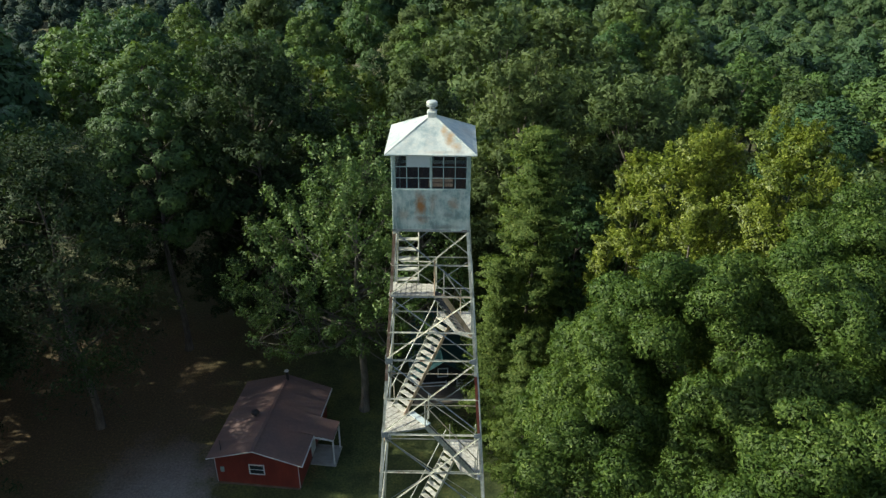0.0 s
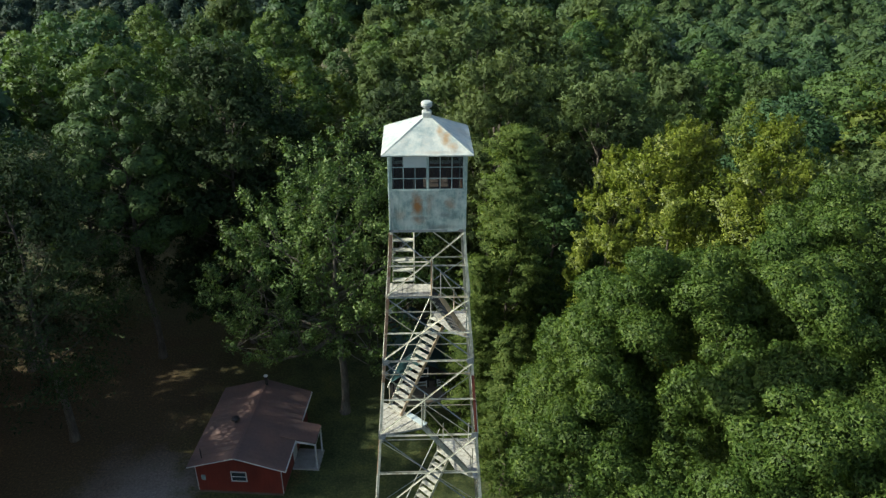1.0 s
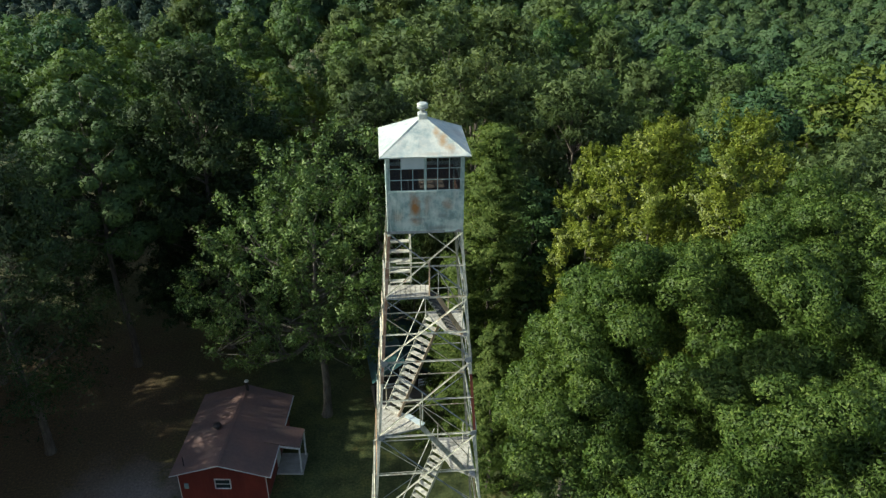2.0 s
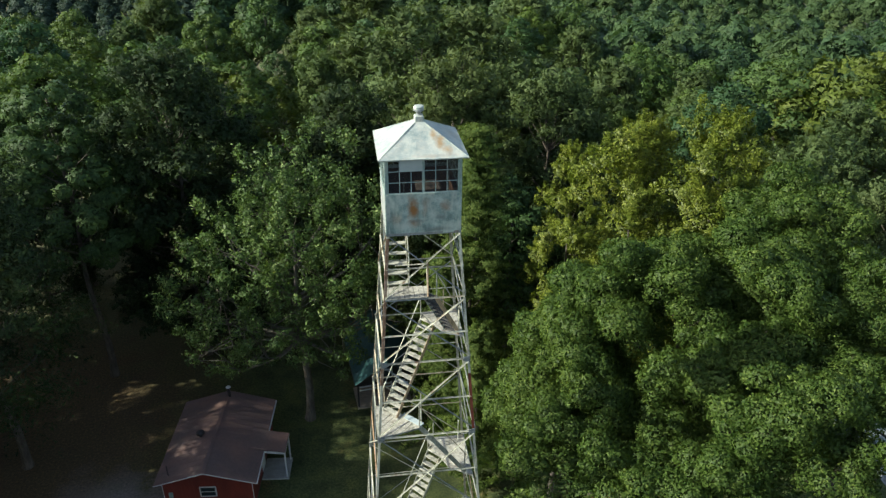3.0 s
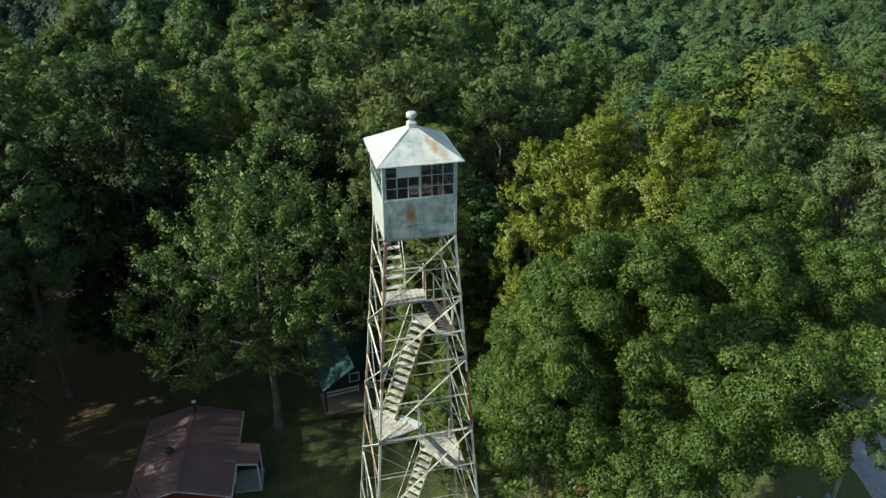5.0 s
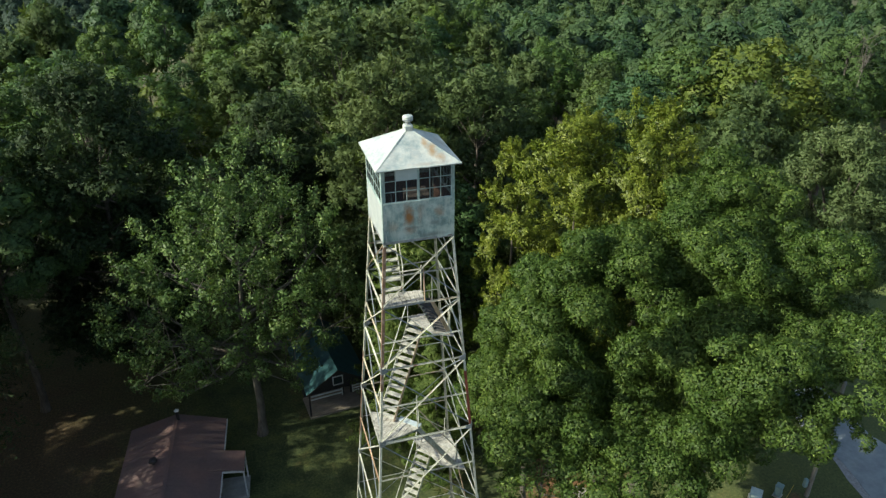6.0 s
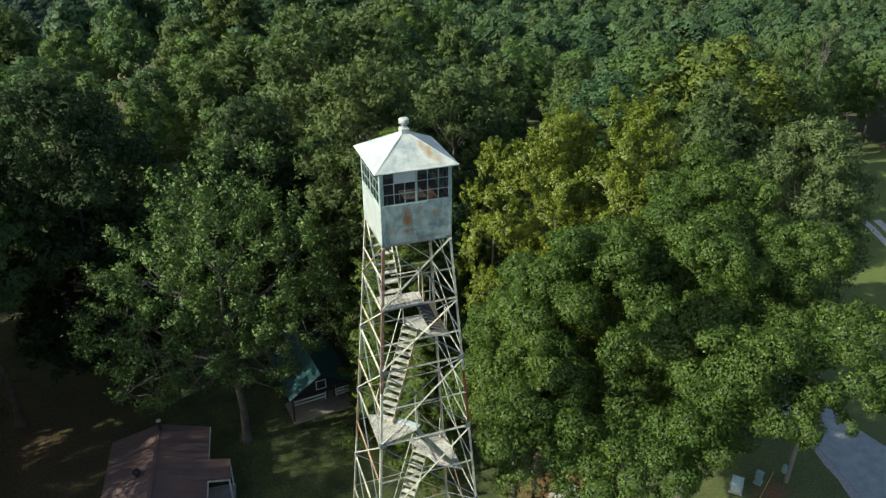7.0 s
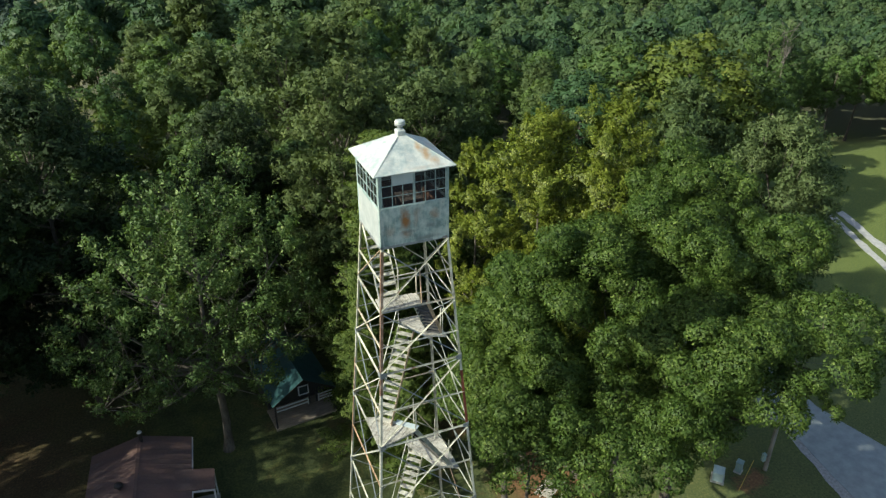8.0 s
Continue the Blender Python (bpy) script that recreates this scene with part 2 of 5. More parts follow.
PLANK = weathered("weathered_planks", (0.18, 0.175, 0.14), (0.44, 0.42, 0.35), (0.62, 0.60, 0.51), (0.20, 0.17, 0.12), [(0.0, (0.8, 0.8, 0.8)), (1.0, (1.08, 1.08, 1.06))], 0.85, (1.5, 1.5, 1.5))
TREAD = weathered("worn_pale_treads", (0.24, 0.235, 0.19), (0.52, 0.51, 0.43), (0.68, 0.67, 0.58), (0.22, 0.17, 0.11), [(0.0, (0.72, 0.72, 0.70)), (1.0, (1.08, 1.08, 1.05))], 0.8, (1.2, 1.2, 1.2))
# for flights turned from the sun: their shade is put into the tread colour
SHADED_TREAD = plain("shaded_treads", (0.035, 0.035, 0.032), (0.10, 0.098, 0.088), 4.0, 0.8)
PALE_BOARD = plain("pale_board", (0.40, 0.48, 0.47), (0.52, 0.59, 0.57), 3.0, 0.7)
WHITE = plain("white_paint", (0.50, 0.52, 0.51), (0.68, 0.70, 0.68), 4.0, 0.6)
BLACK = plain("black_paint", (0.012, 0.013, 0.014), (0.03, 0.03, 0.032), 3.0, 0.6)
DARK_METAL = plain("dark_metal", (0.03, 0.03, 0.032), (0.07, 0.068, 0.065), 6.0, 0.5, 0.5)
BARK = plain("bark", (0.05, 0.042, 0.032), (0.17, 0.145, 0.115), 5.0, 0.9, relief=0.6, stretch=(1, 1, 0.25))
BARK_PALE = plain("pale_bark", (0.050, 0.044, 0.034), (0.20, 0.18, 0.145), 4.0, 0.9, relief=0.6, stretch=(1, 1, 0.25))
POLE_WOOD = plain("weathered_pole_wood", (0.15, 0.145, 0.125), (0.36, 0.34, 0.30), 4.0, 0.9, relief=0.4, stretch=(1, 1, 0.2))
TEAL = plain("pale_green_metal", (0.30, 0.44, 0.44), (0.46, 0.58, 0.57), 3.0, 0.5)
TEAL_DARK = plain("dull_green_metal", (0.16, 0.28, 0.28), (0.28, 0.40, 0.39), 3.0, 0.5)
YELLOW = plain("yellow_plastic", (0.55, 0.38, 0.05), (0.70, 0.50, 0.10), 3.0, 0.5)
CONCRETE = plain("concrete", (0.32, 0.31, 0.28), (0.50, 0.49, 0.45), 2.0, 0.9)
PORCH_TAN = plain("tan_porch_boards", (0.24, 0.20, 0.15), (0.42, 0.35, 0.26), 2.0, 0.85, stretch=(1, 6, 1))
DECK = plain("porch_boards", (0.09, 0.07, 0.055), (0.16, 0.13, 0.10), 2.0, 0.85, stretch=(1, 6, 1))
WOOD_BROWN = plain("reddish_brown_boards", (0.05, 0.028, 0.02), (0.16, 0.075, 0.035), 2.0, 0.7, stretch=(6, 6, 1))
GREEN_ROOF = plain("dark_green_roof_metal", (0.022, 0.080, 0.088), (0.048, 0.140, 0.140), 1.5, 0.45, 0.1)
GLASS = material("window_glass", 0.08)[0]
GLASS.node_tree.nodes["Principled BSDF"].inputs["Base Color"].default_value = (0.03, 0.035, 0.04, 1)
GLASS.node_tree.nodes["Principled BSDF"].inputs["Alpha"].default_value = 0.4
DARK_GLASS = material("dark_window_glass", 0.1)[0]
DARK_GLASS.node_tree.nodes["Principled BSDF"].inputs["Base Color"].default_value = (0.03, 0.045, 0.05, 1)

# house roof: brown painted metal, chalky fading
HOUSE_ROOF, nt, b = material("brown_roof_metal", 0.5, 0.0)
n1, n2 = noisy(nt, 0.5, 4.0), noisy(nt, 6.0, 5.0)
nt.links.new(mix(nt, 0.35, ramp(nt, n1, [(0.35, (0.125, 0.094, 0.090)), (0.7, (0.225, 0.130, 0.104))]), ramp(nt, n2, [(0.3, (0.115, 0.078, 0.072)), (0.7, (0.22, 0.145, 0.12))])), b.inputs["Base Color"])
bump(nt, b, n2, 0.1)
RED, nt, b = material("red_siding_paint", 0.7)
n1 = noisy(nt, 1.2, 5.0, 0.6, (1, 1, 0.4))
nt.links.new(ramp(nt, n1, [(0.3, (0.15, 0.024, 0.017)), (0.7, (0.23, 0.040, 0.025))]), b.inputs["Base Color"])
bump(nt, b, n1, 0.1)

GROUND, nt, b = material("grass_and_leaf_litter", 0.95)
g1, g2, g3 = noisy(nt, 0.07, 5.0, 0.6), noisy(nt, 0.5, 6.0, 0.65), noisy(nt, 6.0, 4.0, 0.7)
grass = ramp(nt, g3, [(0.3, (0.032, 0.050, 0.014)), (0.5, (0.068, 0.092, 0.026)), (0.75, (0.145, 0.145, 0.052))])
litter = ramp(nt, g3, [(0.3, (0.064, 0.042, 0.024)), (0.55, (0.138, 0.082, 0.040)), (0.8, (0.30, 0.165, 0.070))])
grass = mix(nt, 1.0, grass, ramp(nt, g2, [(0.35, (0.55, 0.6, 0.55)), (0.5, (1, 1, 1)), (0.68, (1.5, 1.35, 1.1))]), "MULTIPLY")
soil = mix(nt, ramp(nt, mix(nt, 0.5, g1, g2), [(0.54, (0, 0, 0)), (0.66, (0.8, 0.8, 0.8))]), grass, litter)


def blot(nt, where, radius, rough, wobble):
    """1 within a ragged patch round a point, 0 outside."""
    ge, di, ma = nt.nodes.new("ShaderNodeNewGeometry"), nt.nodes.new("ShaderNodeVectorMath"), nt.nodes.new("ShaderNodeMath")
    di.operation, ma.operation = "DISTANCE", "MULTIPLY_ADD"
    di.inputs[1].default_value = where
    nt.links.new(ge.outputs["Position"], di.inputs[0])
    nt.links.new(rough, ma.inputs[0])
    ma.inputs[1].default_value = wobble
    nt.links.new(di.outputs["Value"], ma.inputs[2])
    return ramp(nt, ramp_range(nt, ma.outputs[0], radius + wobble * 0.5, radius * 0.45 + wobble * 0.5), [(0.0, (0, 0, 0)), (1.0, (1, 1, 1))])


def ramp_range(nt, value, lo, hi):
    n = nt.nodes.new("ShaderNodeMapRange")
    n.inputs[1].default_value, n.inputs[2].default_value = lo, hi
    nt.links.new(value, n.inputs[0])
    return n.outputs[0]


floor_dark = ramp(nt, g3, [(0.3, (0.058, 0.064, 0.028)), (0.55, (0.118, 0.120, 0.054)), (0.8, (0.20, 0.185, 0.09))])
soil = mix(nt, blot(nt, (-4.0, 8.0, 0), 46.0, g1, 14.0), floor_dark, soil)
lawn = ramp(nt, g3, [(0.3, (0.068, 0.105, 0.020)), (0.55, (0.128, 0.172, 0.030)), (0.8, (0.23, 0.225, 0.045))])
soil = mix(nt, mix(nt, 1.0, blot(nt, (95.0, 20.0, 0), 82.0, g1, 14.0), (0.9, 0.9, 0.9), "MULTIPLY"), soil, lawn)
# ragged pale grey patch on the ground left of the house
grey_patch = ramp(nt, g3, [(0.3, (0.30, 0.29, 0.27)), (0.7, (0.52, 0.50, 0.47))])
soil = mix(nt, mix(nt, 1.0, blot(nt, (-19.2, 15.5, 0), 5.0, g2, 9.0), (0.85, 0.85, 0.85), "MULTIPLY"), soil, grey_patch)
soil = mix(nt, mix(nt, 1.0, blot(nt, (-26.0, 24.0, 0), 17.0, g2, 10.0), (0.8, 0.8, 0.8), "MULTIPLY"), soil, litter)
red_soil = ramp(nt, g3, [(0.3, (0.11, 0.055, 0.028)), (0.55, (0.24, 0.11, 0.05)), (0.8, (0.40, 0.21, 0.10))])
for where, radius in (((13.9, 12.2, 0), 4.5), ((12.3, 21.5, 0), 4.5), ((26.6, 6.4, 0), 1.2)):
    soil = mix(nt, mix(nt, 1.0, blot(nt, where, radius, g2, 5.0), (0.8, 0.8, 0.8), "MULTIPLY"), soil, red_soil)
nt.links.new(soil, b.inputs["Base Color"])
bump(nt, b, g3, 0.8, 0.05)
ASPHALT = plain("worn_asphalt", (0.24, 0.275, 0.265), (0.36, 0.40, 0.38), 1.2, 0.9, relief=0.3, detail=8.0)
GRAVEL = plain("pale_gravel", (0.24, 0.235, 0.215), (0.46, 0.45, 0.42), 5.0, 0.95, relief=0.8, detail=8.0)
TRACK = plain("pale_track", (0.34, 0.34, 0.31), (0.50, 0.50, 0.46), 2.0, 0.95)


# ---- builders ----
def empty(name, loc=(0, 0, 0), yaw=0.0):
    ob = new(name)
    ob.matrix_world = pose(*loc, 0, 0, math.degrees(yaw))
    return ob


def part(name, me, mat, parent=None, label="", m=None):
    """Links a mesh, or a bmesh, as one object under a thing or under a part."""
    if isinstance(me, bmesh.types.BMesh):
        bm, me = me, bpy.data.meshes.new(name)
        bm.normal_update()
        bm.to_mesh(me)
        bm.free()
    if mat and not me.materials:
        me.materials.append(mat)
    ob = new(name, me)
    if parent:
        ob.parent = parent
    if m is not None:
        ob.matrix_local = m
    return tagged(ob, label)


def add_box(bm, x0, x1, y0, y1, z0, z1):
    vs = [bm.verts.new((x, y, z)) for x in (x0, x1) for y in (y0, y1) for z in (z0, z1)]
    for f in ((0, 1, 3, 2), (4, 6, 7, 5), (0, 4, 5, 1), (2, 3, 7, 6), (0, 2, 6, 4), (1, 5, 7, 3)):
        bm.faces.new([vs[i] for i in f])
    return vs


def box(x0, x1, y0, y1, z0, z1, bevel=0.0):
    bm = bmesh.new()
    add_box(bm, x0, x1, y0, y1, z0, z1)
    if bevel:
        bmesh.ops.bevel(bm, geom=bm.edges[:], offset=bevel, segments=1, affect="EDGES")
    bmesh.ops.recalc_face_normals(bm, faces=bm.faces[:])
    return bm


def frame_axes(p, q, side=None):
    """A pose at p whose x runs to q, z as near to side (or up) as can be."""
    x = (Vector(q) - Vector(p)).normalized()
    up = Vector(side) if side else Vector((0, 0, 1))
    if abs(x.dot(up)) > 0.98:
        up = Vector((0, 1, 0))
    y = up.cross(x).normalized()
    z = x.cross(y)
    return Matrix.Translation(p) @ Matrix((x, y, z)).transposed().to_4x4()


def angle_iron(p, q, size, thick, side=None, flip=1):
    """A rolled L section from p to q."""
    m, length = frame_axes(p, q, side), (Vector(q) - Vector(p)).length
    prof = [(0, 0), (size, 0), (size, thick), (thick, thick), (thick, size), (0, size)]
    bm = bmesh.new()
    rings = [[bm.verts.new(m @ Vector((l, flip * a, c))) for a, c in prof] for l in (0, length)]
    for i in range(6):
        j = (i + 1) % 6
        bm.faces.new((rings[0][i], rings[0][j], rings[1][j], rings[1][i]))
    bm.faces.new(rings[0]), bm.faces.new(rings[1])
    bmesh.ops.recalc_face_normals(bm, faces=bm.faces[:])
    return bm


def bar(p, q, w, h, side=None):
    """A flat bar from p to q, w across and h deep."""
    m, length = frame_axes(p, q, side), (Vector(q) - Vector(p)).length
    bm = box(0, length, -w / 2, w / 2, -h / 2, h / 2)
    bm.transform(m)
    return bm


def rod(p, q, r, sides=8, r2=None):
    m, length = frame_axes(p, q), (Vector(q) - Vector(p)).length
    bm = bmesh.new()
    rings = [[bm.verts.new(m @ Vector((l, rr * math.cos(a * math.tau / sides), rr * math.sin(a * math.tau / sides)))) for a in range(sides)] for l, rr in ((0, r), (length, r if r2 is None else r2))]
    for i in range(sides):
        bm.faces.new((rings[0][i], rings[0][(i + 1) % sides], rings[1][(i + 1) % sides], rings[1][i]))
    bm.faces.new(rings[0]), bm.faces.new(rings[1])
    bmesh.ops.recalc_face_normals(bm, faces=bm.faces[:])
    return bm


def lathe(profile, sides=20):
    """A turned solid from (radius, height) pairs."""
    bm = bmesh.new()
    rings = [[bm.verts.new((r * math.cos(a * math.tau / sides), r * math.sin(a * math.tau / sides), z)) for a in range(sides)] for r, z in profile]
    for lo, hi in zip(rings, rings[1:]):
        for i in range(sides):
            bm.faces.new((lo[i], lo[(i + 1) % sides], hi[(i + 1) % sides], hi[i]))
    bm.faces.new(rings[0][::-1]), bm.faces.new(rings[-1])
    return bm


def slab(points, z0, z1):
    """A flat plate from an outline."""
    bm = bmesh.new()
    lo, hi = [bm.verts.new((x, y, z0)) for x, y in points], [bm.verts.new((x, y, z1)) for x, y in points]
    bm.faces.new(lo[::-1]), bm.faces.new(hi)
    for i in range(len(points)):
        j = (i + 1) % len(points)
        bm.faces.new((lo[i], lo[j], hi[j], hi[i]))
    bmesh.ops.recalc_face_normals(bm, faces=bm.faces[:])
    return bm


# ---- ground, road, track ----
def height(x, y):
    """The lie of the land: level round the tower, falling away beyond the near woods."""
    r = math.hypot(x, y + 10)
    r += max(0.0, -x - 44) * 1.6 if y > 30 else 0.0
    fall = min(max((r - 108) / 190, 0), 1)
    left = min(max((math.hypot(x, y + 19) - 98) / 90, 0), 1) * min(max((-x - 30) / 20, 0), 1) if y > 30 else 0.0
    east = min(max((x - 25) / 30, 0), 1) * min(max((y - 48) / 36, 0), 1)
    return -30 * fall * fall * (3 - 2 * fall) - 11 * east * east * (3 - 2 * east) * (1 - fall) - 26 * left * left * (3 - 2 * left)


bm = bmesh.new()
xs = [-3000, -1500, -800, -500] + list(range(-400, 401, 25)) + [500, 800, 1500, 3000]
grid = [[bm.verts.new((x, y, height(x, y))) for x in xs] for y in xs]
for r0, r1 in zip(grid, grid[1:]):
    for i in range(len(xs) - 1):
        bm.faces.new((r0[i], r0[i + 1], r1[i + 1], r1[i]))
ground = tagged(part("ground", bm, GROUND), "grassy clearing and leaf-strewn forest floor", "ground", kind="structure")


def strip(name, left, right, z, mat, label, category):
    bm = bmesh.new()
    n = 24

    def along(pts, t):
        k = t * (len(pts) - 1)
        i = min(int(k), len(pts) - 2)
        f = k - i
        f2 = f * f * (3 - 2 * f) * 0.5 + f * 0.5
        return [pts[i][c] + (pts[i + 1][c] - pts[i][c]) * f2 for c in (0, 1)]

    rows = []
    for i in range(n + 1):
        a, c = along(left, i / n), along(right, i / n)
        wob = [random.uniform(-0.12, 0.12) for _ in range(4)]
        rows.append((bm.verts.new((a[0] + wob[0], a[1] + wob[1], z)), bm.verts.new((c[0] + wob[2], c[1] + wob[3], z)),
                     bm.verts.new((a[0] + wob[0], a[1] + wob[1], z - 0.1)), bm.verts.new((c[0] + wob[2], c[1] + wob[3], z - 0.1))))
    for r0, r1 in zip(rows, rows[1:]):
        bm.faces.new((r0[0], r0[1], r1[1], r1[0]))
        bm.faces.new((r0[2], r0[0], r1[0], r1[2]))
        bm.faces.new((r0[1], r0[3], r1[3], r1[1]))
    bmesh.ops.recalc_face_normals(bm, faces=bm.faces[:])
    return tagged(part(name, bm, mat), label, category, kind="structure")


strip("gravel_shoulder", [(27.8, -12), (30.8, 2.5), (32.5, 9.4), (32.6, 17), (30, 26)], [(38.5, -12), (37.6, 2.5), (36.0, 10.4), (36.4, 17), (34, 26)], 0.02, GRAVEL, "pale gravel verge beside the asphalt road", "gravel verge")
strip("road", [(28.7, -12), (31.8, 2.5), (33.0, 10.4), (33.1, 17), (30.6, 26)], [(40.5, -12), (38.6, 2.5), (36.7, 10.4), (37.2, 17), (34.5, 26)], 0.04, ASPHALT, "worn grey asphalt road through the lawn", "road")
strip("track_rut", [(56.5, 12), (60.1, 23.5), (65.6, 36.4)], [(57.8, 12), (61.0, 23.3), (66.4, 36.2)], 0.02, TRACK, "pale gravel wheel rut across the lawn", "track")
strip("track_rut", [(58.8, 12), (62.0, 23.2), (67.0, 36.0)], [(60.0, 12), (63.2, 23.0), (67.9, 35.7)], 0.02, TRACK, "pale gravel wheel rut across the lawn", "track")


# ---- lookout tower ----
H, W = 27.418, 1.067                       # cab floor, half the cab's width
W0, TAPER = 1.056, 0.072
MAIN = [H, 25.307, 23.131, 20.363, 17.076, 13.35, 9.25, 4.75, 0.0]
MIDS = [26.318, 24.106, 21.729, 18.836, 15.3, 11.4, 7.1, 2.5]


def half(z):
    return W0 + TAPER * (H - z)


def corner(sx, sy, z, inset=0.0):
    a = half(z) - inset
    return Vector((sx * a, sy * a, z))


tower = tagged(empty("lookout_tower"), "tall galvanised steel fire lookout tower with rusty enclosed cab", "lookout tower")
for sx in (-1, 1):
    for sy in (-1, 1):
        # each leg: an angle iron with its heel outward
        p, q = corner(sx, sy, 0), corner(sx, sy, H)
        bm = bmesh.new()
        s, t = 0.078, 0.012
        prof = [(0, 0), (-sx * s, 0), (-sx * s, -sy * t), (-sx * t, -sy * t), (-sx * t, -sy * s), (0, -sy * s)]
        rings = [[bm.verts.new((c.x + a, c.y + d, c.z)) for a, d in prof] for c in (p, q)]
        for i in range(6):
            bm.faces.new((rings[0][i], rings[0][(i + 1) % 6], rings[1][(i + 1) % 6], rings[1][i]))
        bm.faces.new(rings[0]), bm.faces.new(rings[1])
        bmesh.ops.recalc_face_normals(bm, faces=bm.faces[:])
        part("leg", bm, STEEL, tower)
        part("footing", box(p.x - 0.35, p.x + 0.35, p.y - 0.35, p.y + 0.35, -0.2, 0.25, 0.03), CONCRETE, tower, "concrete footing")
for sx, sy, lo, hi, mat, label in ((1, -1, 20.45, 22.6, RUST_RED, "red-brown primer on a replaced stretch of leg"), (-1, -1, 22.4, 27.3, RUST_BROWN, "rust-brown upper stretch of leg"), (-1, 1, 18.0, 22.0, RUST_BROWN, "rust-brown stretch of leg"), (1, 1, 14.0, 17.0, RUST_BROWN, "rust-brown stretch of leg")):
    bm = bmesh.new()
    s, t = 0.084, 0.006
    prof = [(0.004 * sx, 0.004 * sy), (-sx * s, 0.004 * sy), (-sx * s, -sy * t), (-sx * t, -sy * t), (-sx * t, -sy * s), (0.004 * sx, -sy * s)]
    rings = [[bm.verts.new((c.x + a, c.y + d, c.z)) for a, d in prof] for c in (corner(sx, sy, lo), corner(sx, sy, hi))]
    for i in range(6):
        bm.faces.new((rings[0][i], rings[0][(i + 1) % 6], rings[1][(i + 1) % 6], rings[1][i]))
    bm.faces.new(rings[0]), bm.faces.new(rings[1])
    bmesh.ops.recalc_face_normals(bm, faces=bm.faces[:])
    part("leg_splice", bm, mat, tower, label)
FACES = [((-1, -1), (1, -1), (0, -1, 0)), ((1, -1), (1, 1), (1, 0, 0)), ((1, 1), (-1, 1), (0, 1, 0)), ((-1, 1), (-1, -1), (-1, 0, 0))]
for k, (a, c, nrm) in enumerate(FACES):
    out = Vector(nrm)
    for i in range(len(MAIN) - 1):
        top, low, mid = MAIN[i], MAIN[i + 1], MIDS[i]
        if i < 7:
            part("strut", angle_iron(corner(*a, low, 0.02), corner(*c, low, 0.02), 0.046, 0.008, nrm), STEEL, tower)
        part("strut", angle_iron(corner(*a, mid, 0.02), corner(*c, mid, 0.02), 0.038, 0.007, nrm), STEEL, tower)
        for n, (s0, s1) in enumerate(((a, c), (c, a))):
            off = out * (0.03 if n else -0.035)
            p, q = corner(*s0, top - 0.08, 0.03) + off, corner(*s1, low + 0.08, 0.03) + off
            part("diagonal_brace", angle_iron(p, q, 0.037 if n else 0.030, 0.007, nrm, -1 if n else 1), STEEL if n else STEEL_DARK, tower)
for z in (23.131, 20.363, 17.076, 13.35):
    for k, (a, c, nrm) in enumerate(FACES):
        out, along = Vector(nrm), Vector((-nrm[1], nrm[0], 0))
        for s in (a, c):
            o = corner(*s, z) + out * 0.012
            d = 1 if s == a else -1
            bm = slab([(0, -0.13), (0.2 * d, -0.05), (0.2 * d, 0.07), (0, 0.13)], 0, 0.012)
            m = Matrix((along, (0, 0, 1), out)).transposed().to_4x4()
            bm.transform(Matrix.Translation(o) @ m)
            bmesh.ops.recalc_face_normals(bm, faces=bm.faces[:])
            part("gusset_plate", bm, STEEL_DARK, tower)


def landing(name, outline, z, direction, width, parent, mat=PLANK):
    """A deck of planks laid along a direction and cut to an outline (convex)."""
    deck = part(name, slab([((x - sum(p[0] for p in outline) / len(outline)) * 0.97 + sum(p[0] for p in outline) / len(outline), (y - sum(p[1] for p in outline) / len(outline)) * 0.97 + sum(p[1] for p in outline) / len(outline)) for x, y in outline], z - 0.09, z - 0.045), STEEL_DARK, parent)
    d = Vector(direction).normalized()
    nrm = Vector((-d.y, d.x))
    offs = [Vector(p).dot(nrm) for p in outline]
    o = min(offs)
    while o < max(offs) - 0.03:
        bm = slab(outline, z - 0.04, z + random.uniform(-0.004, 0.008))
        for dist, sgn in ((o + 0.007, -1), (min(o + width, max(offs)) - 0.007, 1)):
            pt = Vector((nrm.x * dist, nrm.y * dist, 0))
            cut = bmesh.ops.bisect_plane(bm, geom=bm.verts[:] + bm.edges[:] + bm.faces[:], plane_co=pt, plane_no=Vector((nrm.x, nrm.y, 0)) * sgn, clear_outer=True)
            ed = [e for e in cut["geom_cut"] if isinstance(e, bmesh.types.BMEdge)]
            if ed:
                bmesh.ops.edgeloop_fill(bm, edges=ed)
        if bm.faces:
            bmesh.ops.recalc_face_normals(bm, faces=bm.faces[:])
            part("plank", bm, mat, deck)
        o += width
    return deck


